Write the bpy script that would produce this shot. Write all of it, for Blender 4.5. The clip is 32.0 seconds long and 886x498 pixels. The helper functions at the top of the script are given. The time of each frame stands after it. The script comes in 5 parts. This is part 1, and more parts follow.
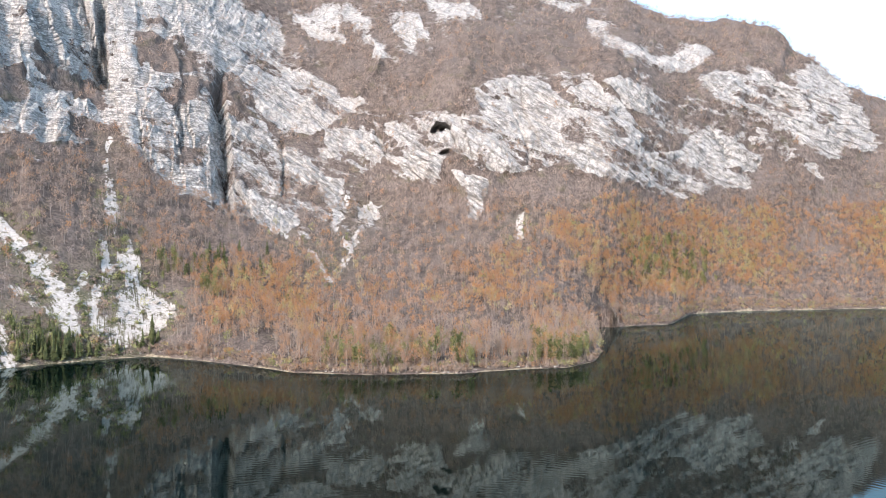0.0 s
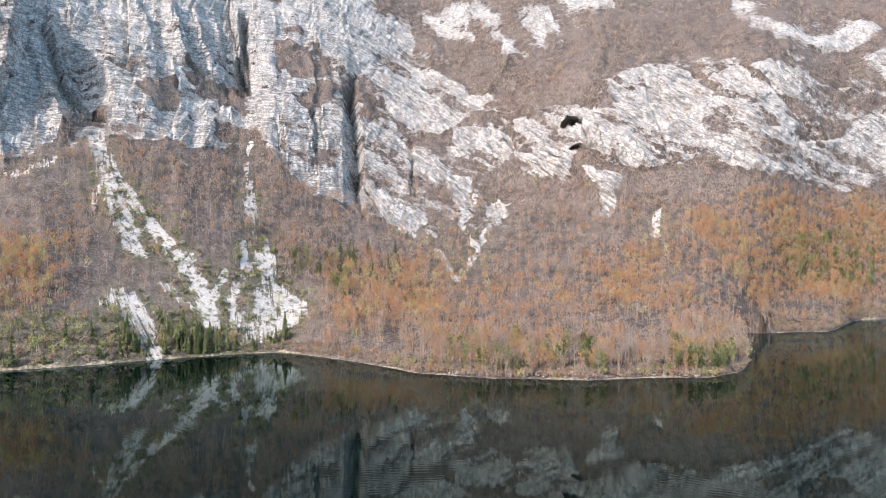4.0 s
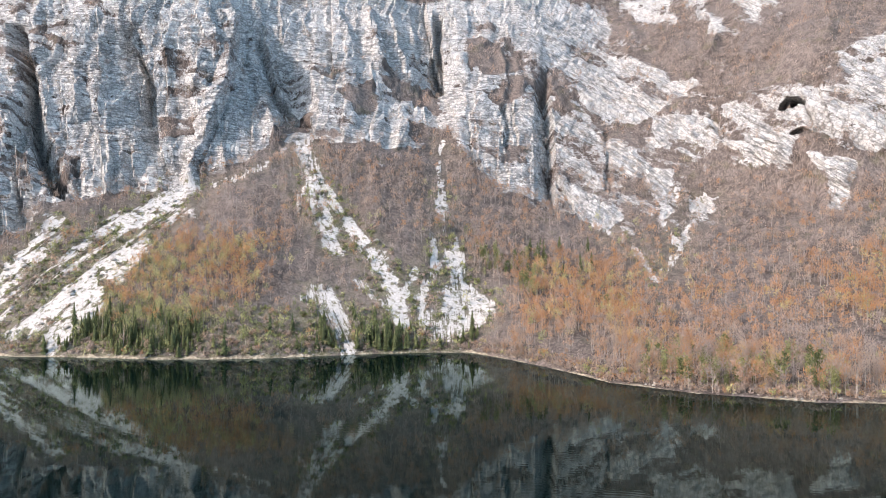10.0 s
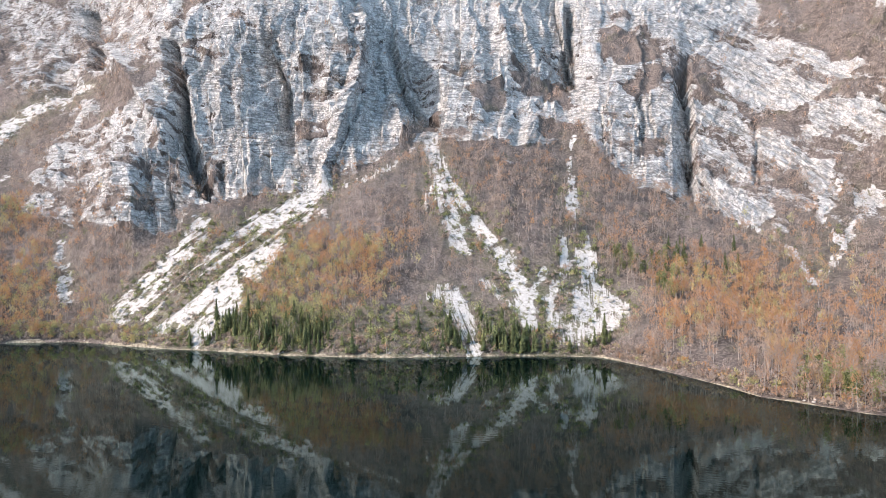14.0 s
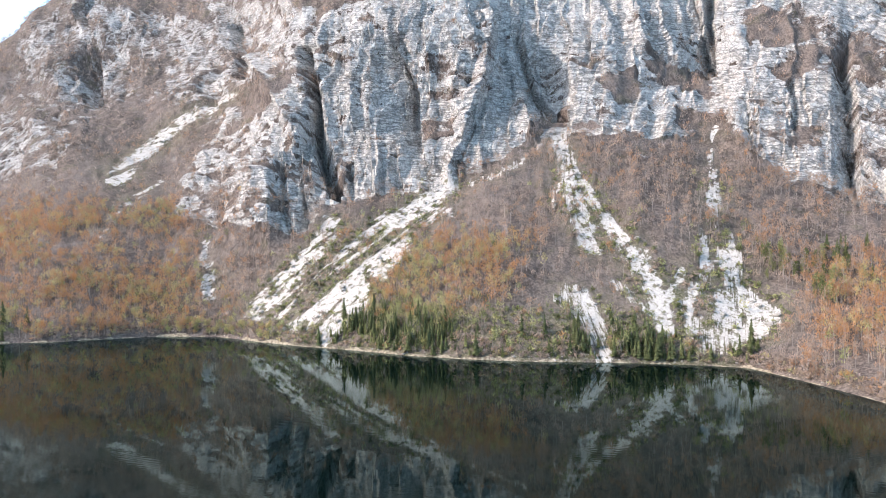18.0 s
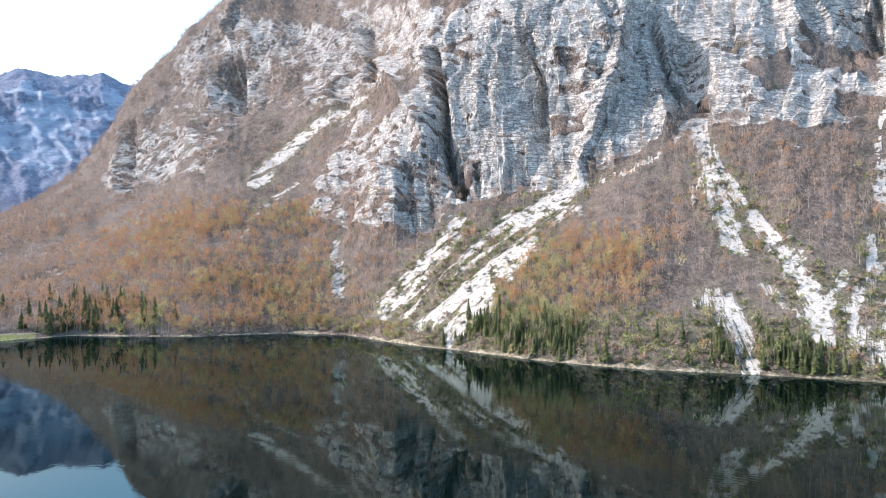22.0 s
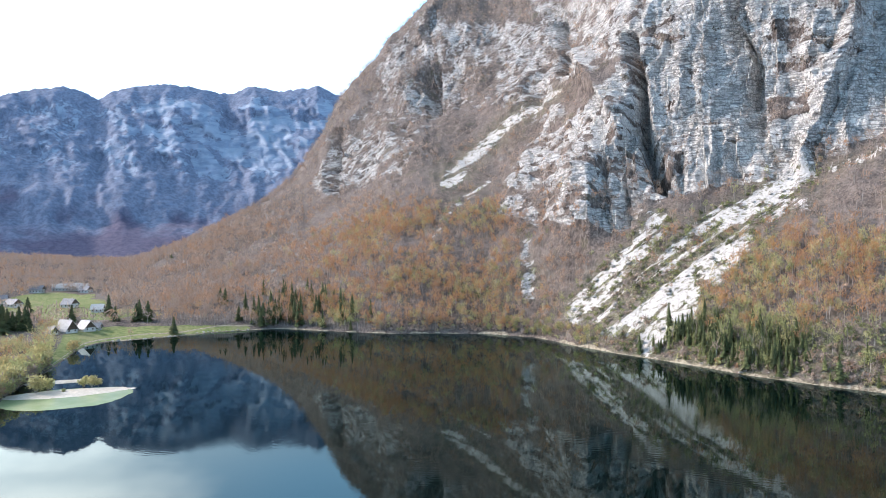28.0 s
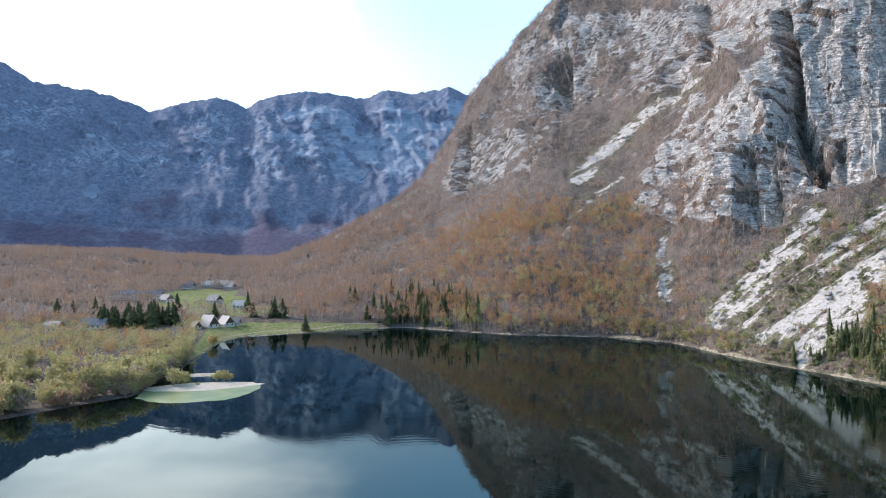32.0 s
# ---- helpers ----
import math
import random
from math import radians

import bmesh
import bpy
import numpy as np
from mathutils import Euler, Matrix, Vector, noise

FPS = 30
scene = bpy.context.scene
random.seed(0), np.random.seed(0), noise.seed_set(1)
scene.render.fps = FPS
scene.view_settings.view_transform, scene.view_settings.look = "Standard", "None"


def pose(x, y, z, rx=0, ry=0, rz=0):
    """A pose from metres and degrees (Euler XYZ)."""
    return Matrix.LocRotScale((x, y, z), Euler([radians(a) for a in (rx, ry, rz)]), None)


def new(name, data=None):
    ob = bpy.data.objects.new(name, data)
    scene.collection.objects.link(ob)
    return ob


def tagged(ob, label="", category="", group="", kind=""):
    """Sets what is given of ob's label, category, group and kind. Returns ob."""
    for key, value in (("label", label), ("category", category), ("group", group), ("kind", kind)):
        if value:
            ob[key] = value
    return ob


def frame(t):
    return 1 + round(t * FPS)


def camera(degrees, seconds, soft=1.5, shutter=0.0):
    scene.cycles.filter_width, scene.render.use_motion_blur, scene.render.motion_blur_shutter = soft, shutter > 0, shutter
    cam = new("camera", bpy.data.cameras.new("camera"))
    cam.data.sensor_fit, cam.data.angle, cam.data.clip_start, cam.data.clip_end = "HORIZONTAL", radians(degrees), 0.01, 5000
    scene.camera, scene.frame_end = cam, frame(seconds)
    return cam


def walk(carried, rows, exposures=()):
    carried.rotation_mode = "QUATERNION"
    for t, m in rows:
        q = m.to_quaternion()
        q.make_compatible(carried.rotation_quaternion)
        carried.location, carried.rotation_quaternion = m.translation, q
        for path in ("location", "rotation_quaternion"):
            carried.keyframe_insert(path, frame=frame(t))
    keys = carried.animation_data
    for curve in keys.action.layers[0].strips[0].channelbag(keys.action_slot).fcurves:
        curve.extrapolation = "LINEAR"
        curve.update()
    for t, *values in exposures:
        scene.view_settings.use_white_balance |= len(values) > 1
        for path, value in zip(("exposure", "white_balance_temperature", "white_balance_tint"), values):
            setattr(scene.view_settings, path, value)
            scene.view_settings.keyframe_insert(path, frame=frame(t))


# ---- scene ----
cam = camera(65.1, 32.0, soft=0.9)
# seconds, east, north, height above the lake, bearing, tilt, lean
FLIGHT = [
    (0, 6.83, -51.64, 59.88, -0.001, 0.204, -0.331),
    (1, 7.57, -48.19, 59.80, -2.687, 0.202, -0.325),
    (2, 8.15, -44.76, 59.73, -5.377, 0.201, -0.324),
    (3, 8.56, -41.34, 59.68, -8.061, 0.199, -0.323),
    (4.5, 8.87, -36.25, 59.63, -12.187, 0.192, -0.315),
    (6, 8.83, -31.21, 59.62, -16.130, 0.179, -0.301),
    (7, 8.60, -27.89, 59.62, -18.836, 0.167, -0.291),
    (8, 8.23, -24.61, 59.64, -21.518, 0.154, -0.281),
    (9, 7.70, -21.36, 59.66, -24.216, 0.139, -0.273),
    (10, 7.03, -18.15, 59.70, -26.914, 0.124, -0.268),
    (11, 6.21, -14.99, 59.74, -29.616, 0.109, -0.266),
    (12, 5.24, -11.88, 59.78, -32.316, 0.096, -0.267),
    (13, 4.14, -8.82, 59.83, -35.022, 0.084, -0.271),
    (14.5, 2.22, -4.34, 59.92, -39.149, 0.072, -0.279),
    (16, 0.00, 0.00, 60.00, -43.110, 0.065, -0.284),
    (17, -1.65, 2.81, 60.06, -45.780, 0.063, -0.284),
    (18, -3.42, 5.55, 60.11, -48.496, 0.063, -0.278),
    (19, -5.32, 8.22, 60.16, -51.176, 0.065, -0.268),
    (20, -7.35, 10.81, 60.21, -53.872, 0.068, -0.252),
    (21, -9.50, 13.31, 60.25, -56.554, 0.071, -0.231),
    (22, -11.77, 15.73, 60.28, -59.252, 0.074, -0.206),
    (23, -14.16, 18.06, 60.31, -61.945, 0.075, -0.180),
    (24, -16.66, 20.30, 60.33, -64.656, 0.074, -0.155),
    (25, -19.27, 22.44, 60.33, -67.356, 0.070, -0.134),
    (26.5, -23.40, 25.47, 60.32, -71.477, 0.060, -0.114),
    (28, -27.78, 28.25, 60.28, -75.427, 0.045, -0.113),
    (29, -30.82, 29.97, 60.23, -78.114, 0.035, -0.122),
    (30, -33.97, 31.57, 60.17, -80.838, 0.025, -0.131),
    (31, -37.21, 33.06, 60.09, -83.545, 0.020, -0.133),
    (32, -40.56, 34.42, 59.99, -86.262, 0.021, -0.109),
]
walk(cam, [(t, pose(x, y, z, 90 + tilt, -lean, -bearing)) for t, x, y, z, bearing, tilt, lean in FLIGHT],
     [(0, -0.31, 7350, 21), (6, -0.29, 7350, 22), (13, -0.25, 7350, 22), (19, -0.16, 7250, 21), (25, -0.11, 7100, 20), (28, -0.28, 7000, 19), (32, -0.7, 6850, 19)])

# ---- daylight ----
SUN_BEARING, SUN_HEIGHT = -151.0, 31.0


def bearing_vector(bearing, height):
    b, e = radians(bearing), radians(height)
    return Vector((math.sin(b) * math.cos(e), math.cos(b) * math.cos(e), math.sin(e)))


sun = new("sun", bpy.data.lights.new("sun", "SUN"))
sun.data.energy, sun.data.angle, sun.data.color = 5.0, radians(0.6), (1.0, 0.94, 0.87)
sun.rotation_mode = "QUATERNION"
sun.rotation_quaternion = (-bearing_vector(SUN_BEARING, SUN_HEIGHT)).to_track_quat("-Z", "Y")

world = bpy.data.worlds.new("sky")
scene.world = world
world.use_nodes = True
wn, wl = world.node_tree.nodes, world.node_tree.links
wn.clear()
sky = wn.new("ShaderNodeTexSky")
sky.sky_type, sky.sun_disc = "NISHITA", False
sky.sun_elevation, sky.sun_rotation = radians(SUN_HEIGHT), radians(SUN_BEARING % 360)
sky.altitude, sky.air_density, sky.dust_density, sky.ozone_density = 600, 1.0, 1.6, 1.0
coord = wn.new("ShaderNodeTexCoord")
stretch = wn.new("ShaderNodeMapping")
stretch.inputs["Scale"].default_value = (1.0, 1.0, 3.6)
stretch.inputs["Rotation"].default_value = (0.15, 0.1, 0.6)
cloud = wn.new("ShaderNodeTexNoise")
cloud.inputs["Scale"].default_value, cloud.inputs["Detail"].default_value = 1.5, 6.0
cloud.inputs["Roughness"].default_value = 0.48
ramp = wn.new("ShaderNodeValToRGB")
ramp.color_ramp.elements[0].position, ramp.color_ramp.elements[1].position = 0.44, 0.78
ramp.color_ramp.elements[0].color = (0.12, 0.12, 0.12, 1)
ramp.color_ramp.elements[1].color = (0.7, 0.7, 0.7, 1)
# thin cloud shines brightest towards the sun
toward = wn.new("ShaderNodeVectorMath")
toward.operation = "DOT_PRODUCT"
toward.inputs[1].default_value = bearing_vector(SUN_BEARING, SUN_HEIGHT)
near_sun = wn.new("ShaderNodeMath")
near_sun.operation, near_sun.use_clamp = "MAXIMUM", True
near_sun.inputs[1].default_value = 0.0
shine = wn.new("ShaderNodeMath")
shine.operation = "POWER"
shine.inputs[1].default_value = 9.0
veil = wn.new("ShaderNodeMath")
veil.operation, veil.use_clamp = "MULTIPLY_ADD", True
veil.inputs[1].default_value = 0.75
glow = wn.new("ShaderNodeMix")
glow.data_type = "RGBA"
glow.inputs["A"].default_value, glow.inputs["B"].default_value = (18.0, 40.0, 64.0, 1), (190.0, 188.0, 184.0, 1)
mix = wn.new("ShaderNodeMix")
mix.data_type = "RGBA"
back = wn.new("ShaderNodeBackground")
back.inputs["Strength"].default_value = 0.053
wo = wn.new("ShaderNodeOutputWorld")
wl.new(coord.outputs["Generated"], stretch.inputs["Vector"])
wl.new(stretch.outputs["Vector"], cloud.inputs["Vector"])
wl.new(cloud.outputs["Fac"], ramp.inputs["Fac"])
wl.new(coord.outputs["Generated"], toward.inputs[0])
wl.new(toward.outputs["Value"], near_sun.inputs[0])
wl.new(near_sun.outputs[0], shine.inputs[0])
wl.new(shine.outputs[0], veil.inputs[0])
wl.new(ramp.outputs["Color"], veil.inputs[2])
wl.new(shine.outputs[0], glow.inputs["Factor"])
wl.new(veil.outputs[0], mix.inputs["Factor"])
wl.new(glow.outputs["Result"], mix.inputs["B"])
# pale haze low over the horizon
split = wn.new("ShaderNodeSeparateXYZ")
low = wn.new("ShaderNodeMapRange")
low.interpolation_type = "SMOOTHERSTEP"
for key, value in (("From Min", 0.3), ("From Max", 0.7), ("To Min", 0.95), ("To Max", 0.0)):
    low.inputs[key].default_value = value
haze = wn.new("ShaderNodeMix")
haze.data_type = "RGBA"
height_ramp = wn.new("ShaderNodeMapRange")
height_ramp.interpolation_type = "SMOOTHSTEP"
height_ramp.inputs["From Min"].default_value, height_ramp.inputs["From Max"].default_value = 0.2, 0.36
tint = wn.new("ShaderNodeMix")
tint.data_type = "RGBA"
tint.inputs["A"].default_value, tint.inputs["B"].default_value = (26.0, 34.0, 42.0, 1), (22.0, 50.0, 80.0, 1)
wl.new(split.outputs["Z"], height_ramp.inputs["Value"])
wl.new(height_ramp.outputs["Result"], tint.inputs["Factor"])
wl.new(tint.outputs["Result"], haze.inputs["B"])
wl.new(coord.outputs["Generated"], split.inputs[0])
wl.new(split.outputs["Z"], low.inputs["Value"])
wl.new(low.outputs["Result"], haze.inputs["Factor"])
wl.new(sky.outputs["Color"], haze.inputs["A"])
wl.new(haze.outputs["Result"], mix.inputs["A"])
# a bank of bright cumulus in the west
bank = wn.new("ShaderNodeVectorMath")
bank.operation = "DOT_PRODUCT"
bank.inputs[1].default_value = bearing_vector(-112, 23)
puff = wn.new("ShaderNodeTexNoise")
puff.inputs["Scale"].default_value, puff.inputs["Detail"].default_value = 3.2, 6.0
body = wn.new("ShaderNodeMath")
body.operation = "MULTIPLY_ADD"
body.inputs[1].default_value = 0.09
bulge = wn.new("ShaderNodeMapRange")
bulge.interpolation_type = "SMOOTHSTEP"
for key, value in (("From Min", 1.005), ("From Max", 1.05), ("To Min", 0.0), ("To Max", 0.65)):
    bulge.inputs[key].default_value = value
cumulus = wn.new("ShaderNodeMix")
cumulus.data_type = "RGBA"
cumulus.inputs["B"].default_value = (190.0, 190.0, 190.0, 1)
wl.new(coord.outputs["Generated"], bank.inputs[0])
wl.new(stretch.outputs["Vector"], puff.inputs["Vector"])
wl.new(puff.outputs["Fac"], body.inputs[0])
wl.new(bank.outputs["Value"], body.inputs[2])
wl.new(body.outputs[0], bulge.inputs["Value"])
wl.new(bulge.outputs["Result"], cumulus.inputs["Factor"])
# white glare low in the west, under the cloud
west = wn.new("ShaderNodeVectorMath")
west.operation = "DOT_PRODUCT"
west.inputs[1].default_value = bearing_vector(-113, 0)
spread_west = wn.new("ShaderNodeMapRange")
spread_west.interpolation_type = "SMOOTHSTEP"
for key, value in (("From Min", 0.84), ("From Max", 0.985), ("To Min", 0.0), ("To Max", 0.95)):
    spread_west.inputs[key].default_value = value
under = wn.new("ShaderNodeMapRange")
under.interpolation_type = "SMOOTHSTEP"
for key, value in (("From Min", 0.24), ("From Max", 0.5), ("To Min", 1.0), ("To Max", 0.0)):
    under.inputs[key].default_value = value
both = wn.new("ShaderNodeMath")
both.operation = "MULTIPLY"
glare = wn.new("ShaderNodeMix")
glare.data_type = "RGBA"
glare.inputs["B"].default_value = (42.0, 56.0, 70.0, 1)
wl.new(coord.outputs["Generated"], west.inputs[0])
wl.new(west.outputs["Value"], spread_west.inputs["Value"])
wl.new(split.outputs["Z"], under.inputs["Value"])
wl.new(spread_west.outputs["Result"], both.inputs[0])
wl.new(under.outputs["Result"], both.inputs[1])
wl.new(both.outputs[0], glare.inputs["Factor"])
wl.new(mix.outputs["Result"], glare.inputs["A"])
wl.new(glare.outputs["Result"], cumulus.inputs["A"])
wl.new(cumulus.outputs["Result"], back.inputs["Color"])
wl.new(back.outputs["Background"], wo.inputs["Surface"])

# ---- materials ----
class Mat:
    """A small node-tree writer."""

    def __init__(self, name):
        self.m = bpy.data.materials.new(name)
        self.m.use_nodes = True
        self.n, self.l = self.m.node_tree.nodes, self.m.node_tree.links
        self.b = self.n["Principled BSDF"]
        self.b.inputs["Specular IOR Level"].default_value = 0.25
        self.pos = None

    def node(self, kind, **sockets):
        x = self.n.new(kind)
        for k, v in sockets.items():
            self.put(x.inputs[k.replace("_", " ")], v)
        return x

    def put(self, socket, v):
        if isinstance(v, bpy.types.NodeSocket):
            self.l.new(v, socket)
        else:
            socket.default_value = v

    def place(self, scale=(1, 1, 1), turn=(0, 0, 0)):
        if self.pos is None:
            self.pos = self.n.new("ShaderNodeNewGeometry").outputs["Position"]
        x = self.node("ShaderNodeMapping", Vector=self.pos, Scale=tuple(1 / k for k in scale), Rotation=turn)
        x.vector_type = "TEXTURE"
        return x.outputs["Vector"]

    def noise(self, size, detail=5.0, rough=0.55, stretch=(1, 1, 1), turn=(0, 0, 0), warp=0.0):
        v = self.place(tuple(s / size for s in stretch), turn)
        return self.node("ShaderNodeTexNoise", Vector=v, Scale=1.0, Detail=detail, Roughness=rough, Distortion=warp).outputs["Fac"]

    def cracks(self, size, stretch=(1, 1, 1), turn=(0, 0, 0)):
        x = self.node("ShaderNodeTexVoronoi", Vector=self.place(tuple(s / size for s in stretch), turn), Scale=1.0)
        x.feature = "DISTANCE_TO_EDGE"
        return x.outputs["Distance"]

    def band(self, value, low, high):
        x = self.node("ShaderNodeMapRange", Value=value)
        x.inputs["From Min"].default_value, x.inputs["From Max"].default_value = low, high
        x.interpolation_type = "SMOOTHSTEP"
        return x.outputs["Result"]

    def math(self, op, a, b=0.0):
        x = self.n.new("ShaderNodeMath")
        x.operation = op
        self.put(x.inputs[0], a), self.put(x.inputs[1], b)
        return x.outputs[0]

    def mix(self, fac, a, b):
        x = self.n.new("ShaderNodeMix")
        x.data_type = "RGBA"
        for k, v in (("Factor", fac), ("A", a), ("B", b)):
            self.put(x.inputs[k], (*v, 1) if isinstance(v, tuple) and len(v) == 3 else v)
        return x.outputs["Result"]

    def attr(self, name):
        x = self.n.new("ShaderNodeAttribute")
        x.attribute_name = name
        return x.outputs["Fac"]

    def bump(self, height, distance, strength=1.0):
        x = self.node("ShaderNodeBump", Height=height, Distance=distance, Strength=strength)
        self.put(self.b.inputs["Normal"], x.outputs["Normal"])

    def done(self, color, rough=0.85):
        self.put(self.b.inputs["Base Color"], (*color, 1) if isinstance(color, tuple) and len(color) == 3 else color)
        self.put(self.b.inputs["Roughness"], rough)
        return self.m


def water_material():
    m = Mat("lake_water")
    depth = m.noise(220, 3)
    patches = m.band(m.noise(110, 3), 0.54, 0.7)
    gusts = m.band(m.noise(60, 3, 0.5, (1, 1.6, 1), (0, 0, 0.9)), 0.52, 0.64)
    fine = m.noise(2.2, 3, 0.5, (1, 2.4, 1), (0, 0, 0.5))
    wide = m.noise(11.0, 2, 0.5, (1, 2.0, 1), (0, 0, 0.4))
    rings = m.node("ShaderNodeTexWave", Vector=m.place(), Scale=0.16, Distortion=5.0, Detail=2.0, Detail_Scale=0.6)
    rings.wave_type, rings.rings_direction = "RINGS", "Z"
    h = m.math("ADD", m.math("MULTIPLY", fine, m.math("ADD", m.math("MULTIPLY", patches, 0.02), 0.0035)), m.math("MULTIPLY", wide, 0.008))
    h = m.math("ADD", h, m.math("MULTIPLY", m.math("MULTIPLY", rings.outputs["Fac"], gusts), 0.005))
    wave = m.node("ShaderNodeBump", Height=h, Distance=1.0, Strength=0.6)
    body = m.node("ShaderNodeBsdfDiffuse", Color=m.mix(depth, (0.0007, 0.0036, 0.0032), (0.0012, 0.0056, 0.005)), Normal=wave.outputs["Normal"])
    mirror = m.node("ShaderNodeBsdfGlossy", Color=(0.67, 0.83, 0.83, 1), Roughness=0.012, Normal=wave.outputs["Normal"])
    fresnel = m.node("ShaderNodeFresnel", IOR=1.31, Normal=wave.outputs["Normal"])
    both = m.node("ShaderNodeMixShader", Fac=fresnel.outputs[0])
    m.l.new(body.outputs[0], both.inputs[1]), m.l.new(mirror.outputs[0], both.inputs[2])
    m.l.new(both.outputs[0], m.n["Material Output"].inputs["Surface"])
    m.n.remove(m.b)
    return m.m


WATER = water_material()


def ground_material():
    m = Mat("mountain_side")
    rock, scree, grass, dip, sand, moss = (m.attr(k) for k in ("rock", "scree", "grass", "dip", "sand", "moss"))
    # bedding: nearly level on the great wall, tilted on the slabs
    level = m.noise(5.0, 5, 0.62, (0.5, 0.5, 1.9), (0.06, 0.08, 0))
    tilted = m.noise(5.0, 5, 0.62, (0.5, 0.5, 1.8), (0.1, 0.62, 0))
    beds = m.node("ShaderNodeMix", Factor=dip, A=level, B=tilted).outputs[0]
    streak = m.noise(9.0, 4, 0.55, (1.6, 1.6, 0.28))
    broad = m.noise(45.0, 4, 0.5)
    speck = m.noise(1.6, 4, 0.65)
    clump = m.noise(7.0, 5, 0.62)
    chips = m.noise(6.0, 6, 0.68, (1.0, 1.0, 0.75), (0.5, 0.3, 0.2), 1.2)
    c = m.mix(m.band(m.math("ADD", m.math("MULTIPLY", beds, 0.55), m.math("MULTIPLY", chips, 0.45)), 0.34, 0.54), (0.4, 0.395, 0.395), (0.64, 0.625, 0.6))
    c = m.mix(m.math("MULTIPLY", m.band(streak, 0.5, 0.72), 0.5), c, (0.36, 0.36, 0.365))
    c = m.mix(m.math("MULTIPLY", m.band(broad, 0.5, 0.75), 0.3), c, (0.57, 0.5, 0.41))
    # open joints, and thin dark lines along the beds
    split = m.band(m.cracks(7.0, (1.0, 1.0, 0.4), (0.1, 0.1, 0)), 0.0, 0.06)
    flaw = m.band(m.cracks(3.6, (0.75, 0.75, 1.15), (0.1, 0.3, 0)), 0.0, 0.1)
    line_a = m.noise(3.2, 3, 0.5, (0.16, 0.16, 1.5), (0.05, 0.07, 0), 0.5)
    line_b = m.noise(3.2, 3, 0.5, (0.16, 0.16, 1.5), (0.1, 0.62, 0), 0.5)
    lines = m.node("ShaderNodeMix", Factor=dip, A=line_a, B=line_b).outputs[0]
    seam = m.math("MULTIPLY", m.band(lines, 0.42, 0.46), m.math("SUBTRACT", 1.0, m.band(lines, 0.49, 0.53)))
    c = m.mix(m.math("MULTIPLY", m.math("SUBTRACT", 1.0, split), 0.45), c, (0.17, 0.165, 0.16))
    c = m.mix(m.math("MULTIPLY", m.math("MULTIPLY", m.math("SUBTRACT", 1.0, flaw), m.band(m.noise(14.0, 4), 0.4, 0.56)), 0.75), c, (0.14, 0.135, 0.13))
    c = m.mix(m.math("MULTIPLY", m.math("MULTIPLY", seam, m.band(broad, 0.3, 0.55)), 0.6), c, (0.1, 0.1, 0.105))
    c = m.mix(m.math("MULTIPLY", m.band(clump, 0.55, 0.66), 0.6), c, (0.22, 0.19, 0.165))
    c = m.mix(m.math("MULTIPLY", m.band(speck, 0.53, 0.6), 0.6), c, (0.19, 0.19, 0.195))
    floor = m.mix(m.band(clump, 0.35, 0.65), (0.06, 0.047, 0.041), (0.17, 0.135, 0.117))
    floor = m.mix(m.math("MULTIPLY", m.band(broad, 0.4, 0.65), 0.5), floor, (0.2, 0.168, 0.156))
    floor = m.mix(m.math("MULTIPLY", m.band(m.noise(18.0, 4), 0.56, 0.7), 0.55), floor, (0.11, 0.105, 0.055))
    floor = m.mix(m.math("MULTIPLY", m.band(m.noise(2.4, 4, 0.6, (1, 1, 0.5)), 0.48, 0.62), 0.4), floor, (0.185, 0.145, 0.128))
    gravelly = m.noise(1.0, 3, 0.7)
    stems = m.noise(1.5, 4, 0.7, (1, 1, 0.35))
    floor = m.mix(m.math("MULTIPLY", m.band(stems, 0.5, 0.6), 0.5), floor, (0.26, 0.22, 0.2))
    floor = m.mix(m.math("MULTIPLY", m.math("SUBTRACT", 1.0, m.band(stems, 0.4, 0.5)), 0.6), floor, (0.055, 0.046, 0.042))
    floor = m.mix(m.math("MULTIPLY", moss, m.band(m.noise(5.0, 4, 0.65), 0.36, 0.56)), floor, m.mix(m.band(gravelly, 0.45, 0.62), (0.085, 0.085, 0.042), (0.27, 0.25, 0.19)))
    edge = m.math("MULTIPLY", m.math("SUBTRACT", clump, 0.5), 1.5)
    out = m.mix(m.band(m.math("ADD", rock, m.math("ADD", edge, m.math("MULTIPLY", m.math("SUBTRACT", speck, 0.5), 1.3))), 0.4, 0.54), floor, c)
    turf = m.mix(m.band(m.noise(3.0, 4), 0.4, 0.6), (0.125, 0.175, 0.05), (0.215, 0.235, 0.09))
    turf = m.mix(m.math("MULTIPLY", m.band(m.noise(24.0, 3), 0.45, 0.65), 0.6), turf, (0.27, 0.25, 0.12))
    out = m.mix(m.band(m.math("ADD", grass, m.math("MULTIPLY", edge, 0.5)), 0.4, 0.6), out, turf)
    stones = m.mix(m.band(speck, 0.35, 0.65), (0.42, 0.4, 0.385), (0.6, 0.58, 0.56))
    stones = m.mix(m.math("MULTIPLY", m.band(gravelly, 0.52, 0.66), 0.5), stones, (0.27, 0.25, 0.225))
    stones = m.mix(m.math("MULTIPLY", m.band(m.noise(3.4, 5, 0.72, (1, 1, 0.6)), 0.53, 0.6), 0.85), stones, (0.13, 0.125, 0.07))
    # the debris lies in thin strands down the fall line
    height = m.node("ShaderNodeSeparateXYZ", Vector=m.pos).outputs["Z"]
